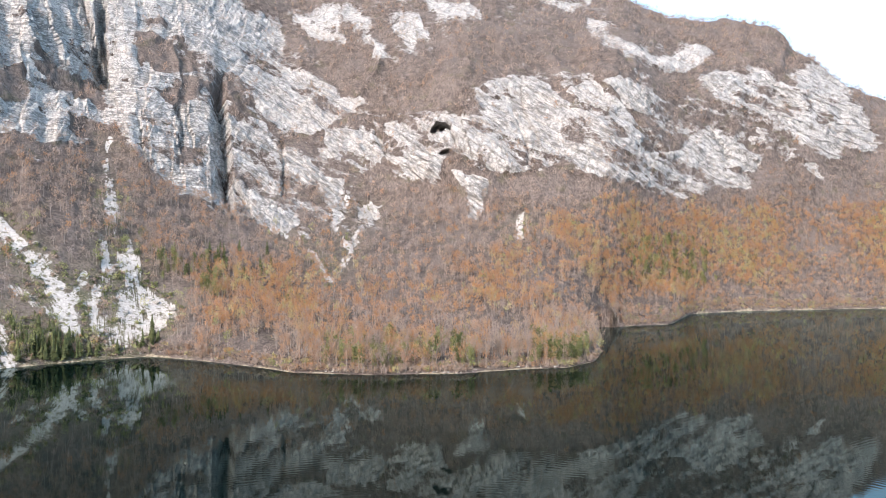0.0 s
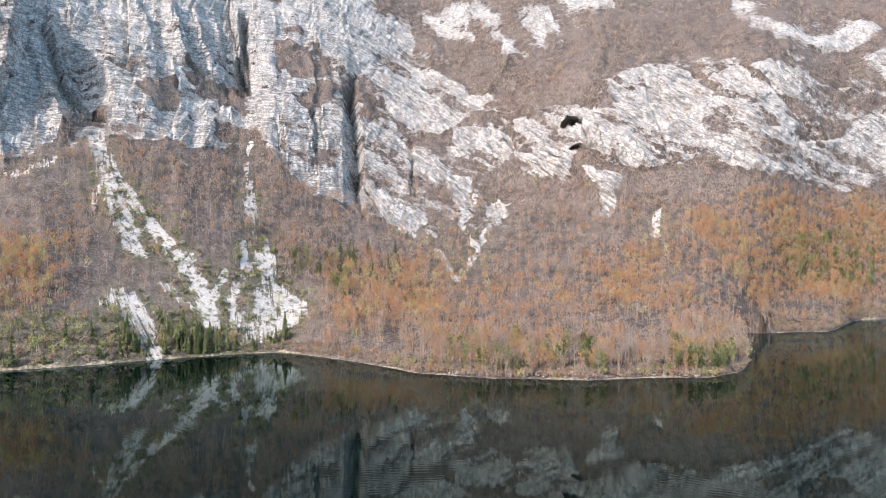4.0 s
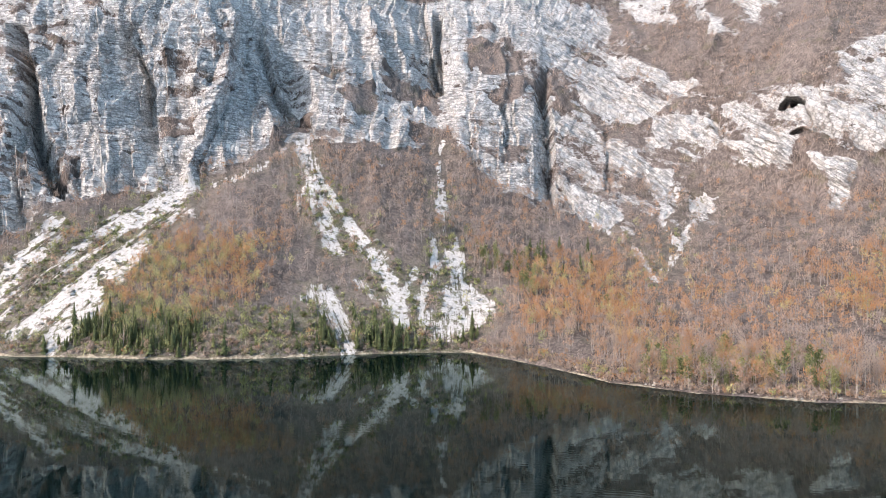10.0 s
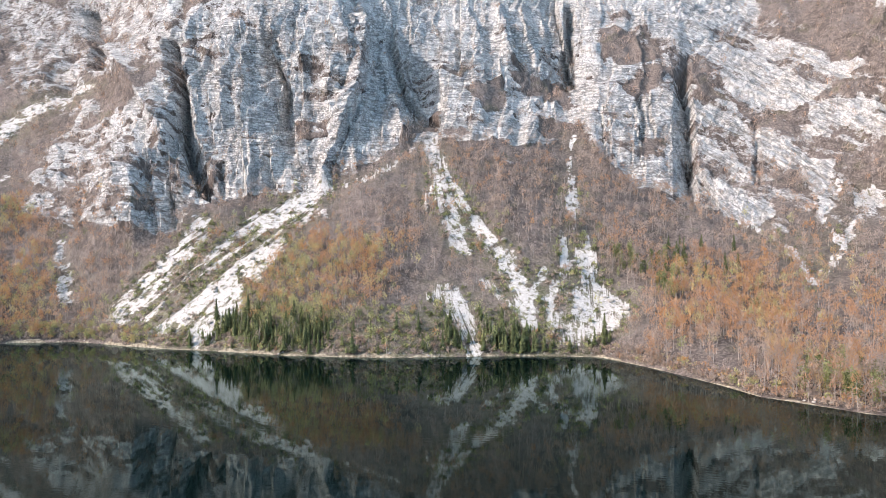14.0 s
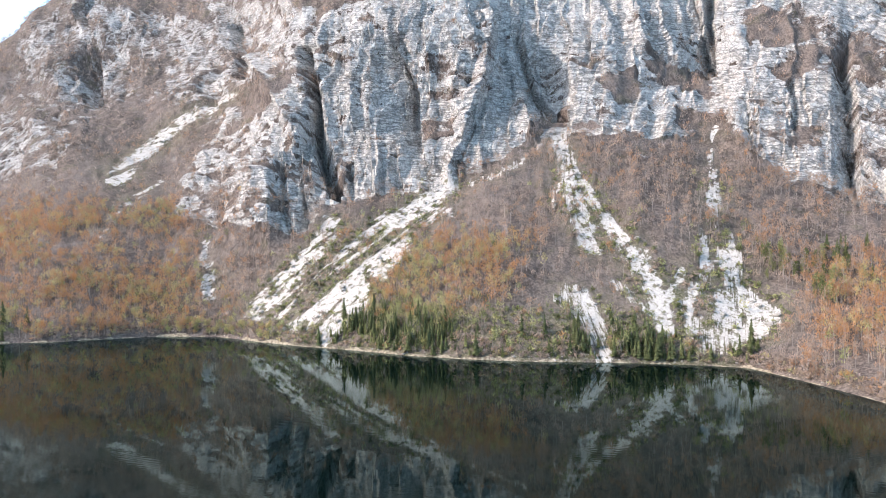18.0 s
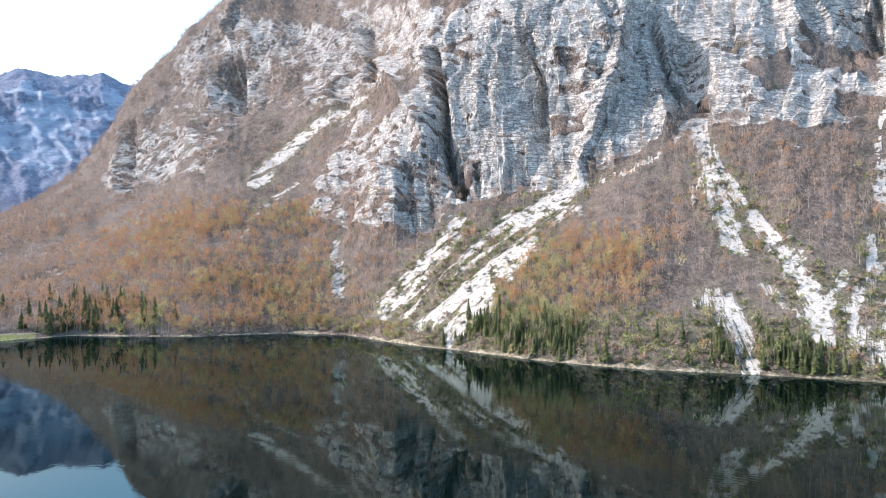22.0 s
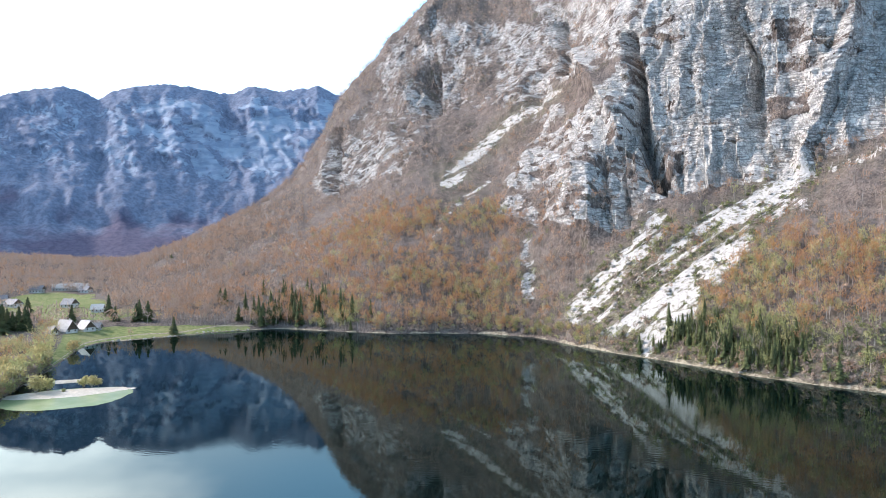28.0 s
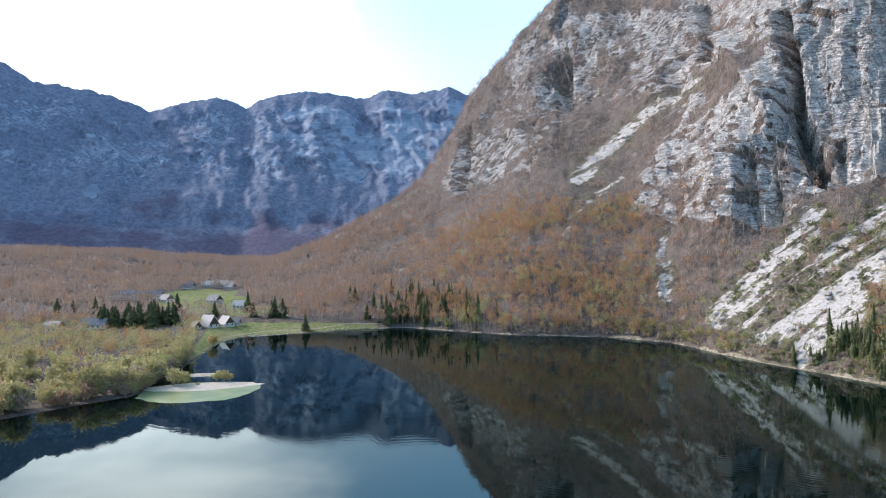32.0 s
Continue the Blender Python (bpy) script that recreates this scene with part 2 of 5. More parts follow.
    along = m.node("ShaderNodeCombineXYZ", X=m.math("MULTIPLY", m.attr("flow"), 0.42), Y=m.math("MULTIPLY", height, 0.05))
    strand = m.node("ShaderNodeTexNoise", Vector=along.outputs["Vector"], Scale=1.0, Detail=5.0, Roughness=0.62, Distortion=0.8).outputs["Fac"]
    rubble = m.math("ADD", m.math("MULTIPLY", edge, 0.55), m.math("MULTIPLY", m.math("SUBTRACT", gravelly, 0.5), 1.3))
    rubble = m.math("ADD", rubble, m.math("MULTIPLY", m.math("SUBTRACT", strand, 0.55), 2.1))
    out = m.mix(m.band(m.math("ADD", scree, rubble), 0.4, 0.62), out, stones)
    pale = m.mix(m.band(speck, 0.4, 0.6), (0.18, 0.15, 0.11), (0.4, 0.35, 0.27))
    out = m.mix(m.band(m.math("ADD", sand, edge), 0.35, 0.6), out, pale)
    h = m.math("ADD", m.math("MULTIPLY", m.math("MULTIPLY", m.math("ADD", beds, m.math("MULTIPLY", chips, 1.3)), rock), 1.0), m.math("MULTIPLY", gravelly, 0.5))
    h = m.math("ADD", h, m.math("MULTIPLY", m.math("ADD", m.math("MULTIPLY", clump, 0.45), m.math("MULTIPLY", stems, 0.6)), m.math("SUBTRACT", 1.0, m.math("MULTIPLY", scree, 0.75))))
    h = m.math("ADD", h, m.math("MULTIPLY", m.math("MULTIPLY", m.math("SUBTRACT", split, m.math("MULTIPLY", seam, 1.6)), rock), 0.5))
    m.bump(h, 1.0, 0.9)
    return m.done(out, 0.92)


def crown_material():
    """Twigs and late leaves; the tone runs from grey twigs over russet and gold to green."""
    m = Mat("twigs_and_leaves")
    own = m.n.new("ShaderNodeNewGeometry").outputs["Random Per Island"]
    tone = m.math("ADD", m.attr("tone"), m.math("MULTIPLY", m.math("SUBTRACT", own, 0.5), 0.08))
    ramp = m.node("ShaderNodeValToRGB", Fac=tone)
    stops = ((0.0, (0.4, 0.335, 0.31)), (0.2, (0.5, 0.385, 0.31)), (0.36, (0.55, 0.32, 0.2)), (0.54, (0.62, 0.315, 0.145)),
             (0.68, (0.6, 0.54, 0.27)), (0.8, (0.48, 0.5, 0.23)), (1.0, (0.085, 0.125, 0.045)))
    e = ramp.color_ramp.elements
    while len(e) < len(stops):
        e.new(0.5)
    for x, (p, col) in zip(e, stops):
        x.position, x.color = p, (*col, 1)
    shade = m.mix(m.math("MULTIPLY", own, 0.35), ramp.outputs["Color"], (0.13, 0.1, 0.08))
    out = m.done(shade, 0.9)
    thin = m.node("ShaderNodeBsdfTranslucent", Color=shade)
    both = m.node("ShaderNodeMixShader", Fac=0.38)
    m.l.new(m.b.outputs[0], both.inputs[1]), m.l.new(thin.outputs[0], both.inputs[2])
    m.l.new(both.outputs[0], m.n["Material Output"].inputs["Surface"])
    return out


def plain_material(name, a, b, size=0.6, rough=0.85, bump=0.0):
    m = Mat(name)
    n = m.noise(size, 4)
    if bump:
        m.bump(n, bump)
    return m.done(m.mix(m.band(n, 0.3, 0.7), a, b), rough)


def needle_material():
    m = Mat("conifer_needles")
    own = m.n.new("ShaderNodeNewGeometry").outputs["Random Per Island"]
    each = m.n.new("ShaderNodeObjectInfo").outputs["Random"]
    c = m.mix(own, (0.045, 0.06, 0.03), (0.105, 0.13, 0.05))
    return m.done(m.mix(m.math("MULTIPLY", each, 0.45), c, (0.13, 0.135, 0.06)), 0.85)


GROUND = ground_material()
CROWN = crown_material()
NEEDLES = needle_material()
BARK = plain_material("pale_bark", (0.27, 0.235, 0.21), (0.42, 0.38, 0.345))
TWIG_BARK = plain_material("grey_brown_bark", (0.2, 0.165, 0.145), (0.3, 0.25, 0.22))

# ---- the land, as sections seen from the middle of the lake ----
# bearing in degrees; then range and height in metres of the shore, the foot slope, the foot of the cliff,
# the cliff's middle, its upper edge, the crest and the land behind
SECTIONS = []


def section(bearing, shore, *rest):
    SECTIONS.append((bearing, [(max(shore - 150, 8), -30), (shore - 25, -6), (shore, 0.0), *rest]))


section(-180, 700, (800, 40), (900, 120), (1000, 200), (1200, 320), (1500, 420), (2400, 380))
section(-150, 420, (520, 20), (700, 90), (900, 170), (1100, 250), (1400, 330), (2200, 300))
section(-130, 290, (450, 6), (650, 14), (850, 30), (1000, 50), (1300, 90), (1700, 80))
section(-118, 285, (450, 4), (650, 10), (850, 22), (1000, 34), (1300, 64), (1700, 60))
section(-107.7, 321, (450, 4), (650, 9), (850, 18), (1000, 28), (1250, 52), (1700, 55))
section(-104.9, 332, (460, 4), (660, 9), (860, 18), (1020, 27), (1250, 45), (1700, 50))
section(-102, 342, (480, 4), (700, 9), (900, 18), (1050, 26), (1250, 38), (1700, 45))
section(-101.7, 372, (490, 4), (700, 9), (900, 18), (1050, 26), (1250, 38), (1700, 45))
section(-100.8, 400, (500, 4), (710, 9), (900, 18), (1050, 26), (1250, 38), (1700, 45))
section(-99.9, 432, (540, 3.5), (720, 10), (900, 19), (1050, 27), (1230, 37), (1700, 43))
section(-99.4, 500, (580, 3.5), (740, 11), (900, 19), (1050, 27), (1220, 36), (1700, 42))
section(-98, 527, (600, 4), (760, 13), (900, 20), (1050, 28), (1200, 37), (1700, 40))
section(-94, 541, (620, 7), (760, 20), (900, 34), (1050, 60), (1150, 76), (1700, 45))
section(-90, 563, (640, 13), (760, 32), (915, 56), (1100, 102), (1200, 122), (1700, 50))
section(-86, 575, (640, 20), (760, 48), (900, 76), (1120, 152), (1250, 184), (1700, 60))
section(-83, 556, (650, 35), (780, 72), (900, 94), (1073, 175), (1300, 360), (1700, 200))
section(-80, 542, (640, 45), (780, 92), (940, 148), (1080, 240), (1310, 444), (1800, 330))
section(-77, 532, (620, 45), (760, 112), (900, 210), (1031, 260), (1340, 560), (1900, 480))
section(-74, 534, (600, 38), (670, 81), (830, 168), (990, 255), (1360, 622), (1900, 600))
section(-70, 532, (590, 36), (680, 92), (800, 172), (960, 280), (1330, 560), (1900, 640))
section(-66, 515, (560, 32), (620, 86), (740, 163), (930, 300), (1280, 580), (1900, 700))
section(-63, 478, (548, 45), (582, 110), (670, 175), (810, 285), (1180, 590), (1900, 760))
section(-60, 452, (525, 48), (580, 104), (635, 165), (705, 275), (1060, 600), (1900, 800))
section(-56.5, 431, (505, 50), (580, 110), (632, 162), (675, 278), (1000, 600), (1900, 850))
section(-51, 400, (475, 50), (588, 115), (622, 185), (648, 283), (970, 610), (1900, 850))
section(-46, 386, (452, 50), (580, 124), (612, 190), (642, 282), (960, 610), (1900, 850))
section(-42, 381, (453, 57), (590, 143), (650, 205), (703, 292), (980, 600), (1900, 850))
section(-39, 381, (450, 50), (605, 156), (660, 212), (712, 292), (1000, 600), (1900, 850))
section(-36, 383, (436, 36), (575, 133), (645, 205), (703, 292), (1000, 600), (1900, 850))
section(-32, 385, (455, 50), (560, 123), (660, 200), (722, 295), (1050, 600), (1900, 850))
section(-28, 387, (455, 42), (605, 135), (718, 228), (758, 302), (1100, 610), (1900, 850))
section(-25, 387, (448, 28), (600, 128), (680, 218), (755, 308), (1150, 650), (1900, 850))
section(-19.5, 346, (468, 38), (612, 111), (690, 203), (790, 312), (1200, 680), (1900, 850))
section(-13, 301, (440, 22), (640, 114), (735, 210), (852, 302), (1250, 680), (1900, 850))
section(-6, 287, (430, 19), (643, 104), (690, 158), (812, 303), (1230, 640), (1900, 850))
section(3, 288, (430, 18), (605, 96), (642, 170), (732, 262), (1200, 600), (1900, 850))
section(9, 304, (440, 20), (612, 98), (665, 172), (745, 256), (1200, 560), (1900, 760))
section(13, 312, (450, 8), (630, 104), (680, 175), (770, 272), (1200, 520), (1900, 700))
section(15.6, 338, (500, 4), (642, 108), (690, 176), (790, 290), (1200, 520), (1900, 660))
section(16.0, 512, (592, 20), (655, 106), (698, 176), (800, 290), (1200, 512), (1900, 640))
section(18.5, 530, (620, 30), (700, 105), (745, 173), (830, 281), (1180, 480), (1900, 560))
section(20.8, 545, (650, 24), (745, 104), (790, 170), (860, 272), (1160, 468), (1900, 480))
section(21.5, 642, (690, 35), (752, 104), (800, 168), (868, 272), (1150, 462), (1900, 460))
section(26, 698, (760, 40), (825, 112), (872, 190), (932, 277), (1120, 441), (1800, 340))
section(30, 732, (805, 40), (880, 112), (930, 190), (990, 268), (1100, 356), (1800, 250))
section(33, 770, (850, 40), (930, 110), (985, 180), (1040, 240), (1130, 285), (1900, 180))
section(38, 815, (910, 35), (1010, 110), (1080, 180), (1180, 250), (1350, 310), (2200, 200))
section(50, 950, (1080, 40), (1250, 130), (1350, 220), (1500, 320), (1800, 420), (2600, 300))
section(75, 2300, (2400, 15), (2500, 30), (2700, 60), (3000, 120), (3400, 200), (4000, 150))
section(110, 1500, (1600, 30), (1750, 90), (1900, 170), (2100, 280), (2500, 400), (3300, 300))
section(145, 900, (1000, 40), (1120, 120), (1250, 210), (1450, 330), (1800, 430), (2600, 350))
section(180, 700, (800, 40), (900, 120), (1000, 200), (1200, 320), (1500, 420), (2400, 380))


def hash3(i, j, k, seed):
    n = (i * 374761393 + j * 668265263 + k * 2147483647 + seed * 974711) & 0xFFFFFFFF
    n = ((n ^ (n >> 13)) * 1274126177) & 0xFFFFFFFF
    n = ((n ^ (n >> 16)) * 2246822519) & 0xFFFFFFFF
    return ((n ^ (n >> 15)) & 0xFFFFFF) / float(0xFFFFFF)


def value_noise(x, y, z, seed=0):
    """Smooth noise from 0 to 1 on arrays."""
    i, j, k = np.floor(x).astype(np.int64), np.floor(y).astype(np.int64), np.floor(z).astype(np.int64)
    u, v, w = x - i, y - j, z - k
    u, v, w = u * u * (3 - 2 * u), v * v * (3 - 2 * v), w * w * (3 - 2 * w)
    out = 0
    for a in (0, 1):
        for b in (0, 1):
            for c in (0, 1):
                f = (u if a else 1 - u) * (v if b else 1 - v) * (w if c else 1 - w)
                out = out + f * hash3(i + a, j + b, k + c, seed)
    return out


def fbm(x, y, z, octaves=4, gain=0.5, seed=0):
    out, amp, total = 0, 1.0, 0.0
    for o in range(octaves):
        out = out + amp * value_noise(x * 2.03**o, y * 2.03**o, z * 2.03**o, seed + o)
        total += amp
        amp *= gain
    return out / total


def smooth(x, low, high):
    t = np.clip((x - low) / (high - low), 0, 1)
    return t * t * (3 - 2 * t)


def blur(a, radius, axis):
    if radius < 1:
        return a
    k = np.exp(-0.5 * (np.arange(-3 * radius, 3 * radius + 1) / radius) ** 2)
    k /= k.sum()
    pad = [(0, 0), (0, 0)]
    pad[axis] = (3 * radius, 3 * radius)
    p = np.pad(a, pad, mode="edge")
    return np.apply_along_axis(lambda q: np.convolve(q, k, "valid"), axis, p)


# columns of the sheet: fine where the flight looks, coarse behind it
BEARINGS = np.concatenate([np.arange(-180, -122, 2.0), np.arange(-122, -84, 0.2), np.arange(-84, 20, 0.107), np.arange(20, 40, 0.18), np.arange(40, 180.1, 2.0)])
STEPS = (5, 5, 86, 92, 118, 118, 56, 8)


def sheet():
    b = np.array([s[0] for s in SECTIONS])
    r = np.array([[k[0] for k in s[1]] for s in SECTIONS])
    z = np.array([[k[1] for k in s[1]] for s in SECTIONS])
    rk = np.stack([np.interp(BEARINGS, b, r[:, k]) for k in range(r.shape[1])])
    zk = np.stack([np.interp(BEARINGS, b, z[:, k]) for k in range(r.shape[1])])
    fine = (BEARINGS > -122) & (BEARINGS < 40)
    rs, zs = rk.copy(), zk.copy()
    rs[:, fine], zs[:, fine] = blur(rk[:, fine], 6, 1), blur(zk[:, fine], 6, 1)
    rs[:3, fine] = blur(rk[:3, fine], 2, 1)
    rs[3, fine], zs[3, fine] = blur(rk[3:4, fine], 14, 1)[0], blur(zk[3:4, fine], 14, 1)[0]
    rs[3] = np.maximum(rs[3], rs[2] + 25)
    u = np.concatenate([np.arange(n) / n + i for i, n in enumerate(STEPS)] + [[len(STEPS)]])
    knots = np.arange(rs.shape[0])
    R = np.stack([np.interp(u, knots, rs[:, c]) for c in range(len(BEARINGS))], 1)
    Z = np.stack([np.interp(u, knots, zs[:, c]) for c in range(len(BEARINGS))], 1)
    above = u > 2
    keep = smooth(np.arange(above.sum()), 2, 26)[:, None]
    R[above] = R[above] * (1 - keep) + blur(R[above], 9, 0) * keep
    Z[above] = Z[above] * (1 - keep) + blur(Z[above], 9, 0) * keep
    return u, R, Z


U, RANGE, HEIGHT = sheet()

# ---- bare rock, scree and clefts, as bearing and height ----
ROCKS, PATCHY, SHRUBS, SCREES, CLEFTS, FACETS = [], [], [], [], [], []


def rock(*outline):
    ROCKS.append(np.array(outline))


def patchy(*outline):
    """Rock that shows only in patches through the scrub."""
    PATCHY.append(np.array(outline))


def shrub(*outline):
    SHRUBS.append(np.array(outline))


def scree(width, *line):
    SCREES.append((width, np.array(line)))


def cleft(width, depth, *line):
    CLEFTS.append((width, depth, np.array(line)))


def facet(width, depth, *line):
    """A face that falls back to the east of a line, down which it meets the next buttress."""
    FACETS.append((width, depth, np.array(sorted(line, key=lambda q: q[1]))))


rock((-59.8, 259), (-57.6, 297), (-36.8, 331), (-34.5, 262), (-33.5, 239), (-36.9, 233), (-40.2, 220), (-40.6, 177), (-41.9, 147), (-43.7, 133), (-47.9, 112), (-53.2, 102), (-56.3, 99), (-57.5, 125), (-58.4, 167), (-59, 216))
rock((-40.6, 236), (-37, 233), (-38.2, 196), (-40.2, 182))
rock((-57.6, 140), (-55.4, 140), (-55.2, 103), (-56.6, 100))
rock((-65.5, 227), (-63.4, 273), (-60.1, 290), (-59.4, 239), (-58.5, 177), (-57.8, 131), (-56.7, 101), (-58.5, 85), (-60.4, 76), (-62.7, 79), (-65.6, 84))
rock((-64.6, 357), (-58.7, 300), (-60.6, 263), (-63.4, 278), (-64.3, 313))
rock((-40.2, 331), (-27.3, 358), (-27.6, 225), (-29.8, 226), (-31.6, 253), (-33.5, 239), (-36.5, 233), (-39.3, 247), (-40.6, 280))
rock((-38.4, 194), (-37.3, 227), (-35.4, 226), (-33.1, 243), (-32.2, 225), (-30.2, 201), (-29.8, 172), (-28.3, 157), (-31.7, 154), (-35, 159), (-36.5, 168), (-37.3, 165))
rock((-27.1, 359), (-25.2, 355), (-25.7, 287), (-24.8, 240), (-23.9, 255), (-23, 219), (-21.8, 199), (-20.5, 213), (-19.6, 228), (-18.8, 236), (-17.2, 230), (-15.9, 220), (-14.8, 202), (-14.3, 186), (-13.4, 138), (-13.2, 115), (-12, 109), (-12.3, 78), (-13.8, 73), (-15.6, 86), (-17.4, 104), (-19.6, 104), (-21.8, 112), (-24.2, 136), (-26.4, 167), (-27.1, 201), (-27.6, 253))
rock((-25.9, 358), (-13.4, 379), (-12.9, 316), (-11.7, 283), (-9.7, 272), (-8, 239), (-6.4, 235), (-7.3, 212), (-8.8, 202), (-10.4, 190), (-13.4, 196), (-15.1, 220), (-16.3, 232), (-17.2, 254), (-19.4, 272), (-22.2, 297), (-23, 325))
rock((-9.2, 192), (-5.4, 199), (-4.5, 187), (-4.5, 149), (-5.7, 142), (-8, 153), (-8.8, 154), (-9.7, 164))
rock((-13.8, 169), (-9.7, 164), (-9.2, 154), (-8, 142), (-8.5, 114), (-8, 88), (-9.2, 77), (-9.7, 103), (-10.9, 132), (-12.5, 116), (-13.2, 139))
rock((-4.3, 208), (-2.3, 199), (0.7, 186), (0.7, 126), (-1.7, 129), (-2.3, 145), (-3.5, 147), (-4.3, 166))
rock((-6.4, 106), (-4.5, 107), (-4.9, 92), (-6.4, 77), (-7.4, 64), (-7.2, 77))
rock((3.9, 237), (6.3, 254), (8.4, 256), (10.6, 235), (11.8, 211), (14.2, 196), (16.1, 174), (18.3, 166), (20.4, 174), (22.9, 214), (24.7, 205), (26.6, 165), (25.9, 130), (24.2, 125), (22.2, 131), (21.1, 114), (18.7, 127), (16.1, 130), (14.3, 129), (11.3, 150), (9, 140), (6.5, 137), (4.5, 146), (3.8, 178))
rock((-3.6, 197), (-0.6, 192), (1, 208), (3.5, 206), (4.5, 181), (3.9, 152), (1.4, 166), (0.4, 142), (-2.1, 131), (-3.6, 154))
rock((11.3, 234), (13.7, 254), (14.9, 230), (16.5, 210), (17.9, 182), (17, 172), (14.6, 204))
rock((14.6, 246), (17.3, 268), (18.9, 241), (19.9, 217), (21.1, 193), (19.9, 191), (18.3, 205), (17, 219))
rock((12.4, 403), (13.9, 382), (15.8, 323), (18.2, 302), (20.2, 314), (20.2, 348), (23.2, 322), (21.1, 283), (18.6, 278), (15.9, 298), (13.4, 342))
rock((21.3, 268), (24.1, 292), (25.7, 270), (27.3, 252), (28.5, 233), (30, 214), (31.5, 225), (32.2, 206), (31.8, 170), (30.7, 172), (28.5, 197), (25.9, 221), (23.3, 242))
rock((25, 295), (26.4, 296), (28.1, 275), (29.6, 238), (28.5, 241), (27.3, 261))
rock((28.4, 296), (30.1, 322), (31.9, 292), (33.3, 233), (33.8, 183), (32.5, 178), (31.5, 221), (30, 243), (28.8, 267))
rock((29.4, 334), (33, 277), (32.7, 282), (30.9, 309))
rock((1.5, 141), (4.7, 133), (4.3, 112), (3.8, 88), (2.9, 88), (2.7, 116))
rock((-1.7, 422), (2.8, 420), (4.2, 367), (2.3, 368), (-0.2, 397))
rock((9.1, 440), (13.3, 468), (11.9, 414), (10, 426))
rock((-8.5, 404), (-6.6, 412), (-5.5, 338), (-4, 295), (-5.1, 292), (-6.6, 345))
rock((-4, 397), (-1.7, 386), (-0.6, 342), (-2.6, 312), (-3.6, 344))
rock((-13.2, 398), (-8.9, 417), (-8, 328), (-11.3, 354))
rock((29.3, 163), (30, 164), (31.2, 143), (30.4, 146))
rock((-83.5, 221), (-81, 235), (-77, 209), (-76.6, 174), (-79.2, 153), (-81, 151), (-83.5, 135), (-84.7, 142))
rock((-76.9, 454), (-77.5, 374), (-77.2, 332), (-78.9, 316), (-79.8, 355))
rock((-76.9, 427), (-73.3, 438), (-68.7, 407), (-65.9, 328), (-64.9, 225), (-67.7, 222), (-69.8, 229), (-70.1, 307), (-72.7, 295), (-74.2, 344), (-76.4, 354))
rock((-67.8, 471), (-60.3, 327), (-59.8, 274), (-64, 301), (-66.1, 368))
rock((-77.2, 310), (-73.3, 331), (-73, 286), (-74.9, 252), (-77.2, 254))
rock((-59.8, 226), (-58.4, 154), (-56.6, 101), (-59.2, 79), (-63.7, 79), (-67.8, 82), (-70.2, 94), (-68.4, 130), (-66.6, 185), (-62.9, 209))
rock((-66.9, 66), (-66.4, 48), (-66.5, 21), (-67.1, 21), (-67.4, 48))
patchy((-26.9, 355), (-12.3, 372), (-9.2, 266), (-4.5, 203), (0.4, 193), (0.4, 121), (-4.5, 133), (-7.6, 114), (-4.5, 107), (-5.2, 77), (-9.2, 68), (-13.4, 74), (-22.3, 109), (-26.8, 167), (-27.4, 268))
patchy((-10.4, 289), (-7.5, 235), (-3.5, 214), (1.4, 215), (4, 244), (8.3, 266), (14.1, 263), (17.8, 274), (21.3, 264), (24.5, 299), (29.9, 311), (33.1, 242), (33.1, 175), (30.4, 164), (26.7, 162), (25.9, 127), (20.9, 114), (11.4, 141), (4.5, 140), (0.4, 136), (-3.6, 139), (-8.6, 146))
patchy((-79.6, 407), (-76.4, 475), (-60.4, 327), (-58.4, 240), (-56.6, 105), (-59.2, 74), (-70.1, 82), (-69.3, 124), (-64.8, 216), (-70, 230), (-74, 245), (-76.5, 166), (-79.2, 144), (-84.6, 137), (-83.6, 229), (-79.8, 311))
patchy((-10.4, 426), (13.3, 474), (15.8, 346), (22.9, 320), (20.4, 281), (15.5, 291), (11, 382), (4.3, 356), (-0.6, 308), (-3.5, 289), (-7.5, 337))
shrub((-25.3, 333), (-22.3, 297), (-19.5, 267), (-16.4, 223), (-14.2, 196), (-15.5, 202), (-19.5, 229), (-21.8, 206), (-23.7, 255), (-25, 255))
shrub((-35.7, 210), (-33.1, 229), (-32.3, 197), (-34.5, 180))
shrub((-50.2, 172), (-47.6, 177), (-47.3, 159), (-49.8, 156))
shrub((-21.8, 161), (-19.6, 156), (-19.7, 137), (-21.4, 138))
shrub((-63.4, 215), (-60.6, 230), (-60.3, 217), (-64.9, 175), (-65.5, 170))
shrub((-62.9, 183), (-59.4, 247), (-60.3, 255), (-65.8, 222))
scree(16, (-57.2, 81), (-57.9, 66), (-59.7, 50), (-61.2, 36), (-63.1, 18))
scree(13, (-52.6, 85), (-54.1, 74), (-55.8, 58), (-57.5, 43), (-59.4, 29), (-61.3, 15))
scree(19, (-47.9, 113), (-49.3, 99), (-51.6, 85), (-52.9, 70), (-54.5, 54), (-55.8, 43), (-57, 32), (-59, 19), (-59.8, 13))
scree(13, (-50.2, 92), (-52.4, 66), (-54.2, 47), (-55, 36), (-56.7, 19), (-57.8, 7.2))
scree(12, (-51.3, 66), (-53.3, 47), (-54.7, 29), (-55.8, 15), (-57.2, 7.2))
scree(5, (-41.6, 132), (-43.7, 119), (-45.8, 112))
scree(8, (-47.7, 87), (-48.9, 92), (-50.2, 78))
scree(15, (-38.8, 152), (-38.4, 136), (-37.9, 116), (-37.5, 91), (-37, 73), (-36.6, 61))
scree(5, (-38.4, 115), (-39.1, 103), (-39.4, 92))
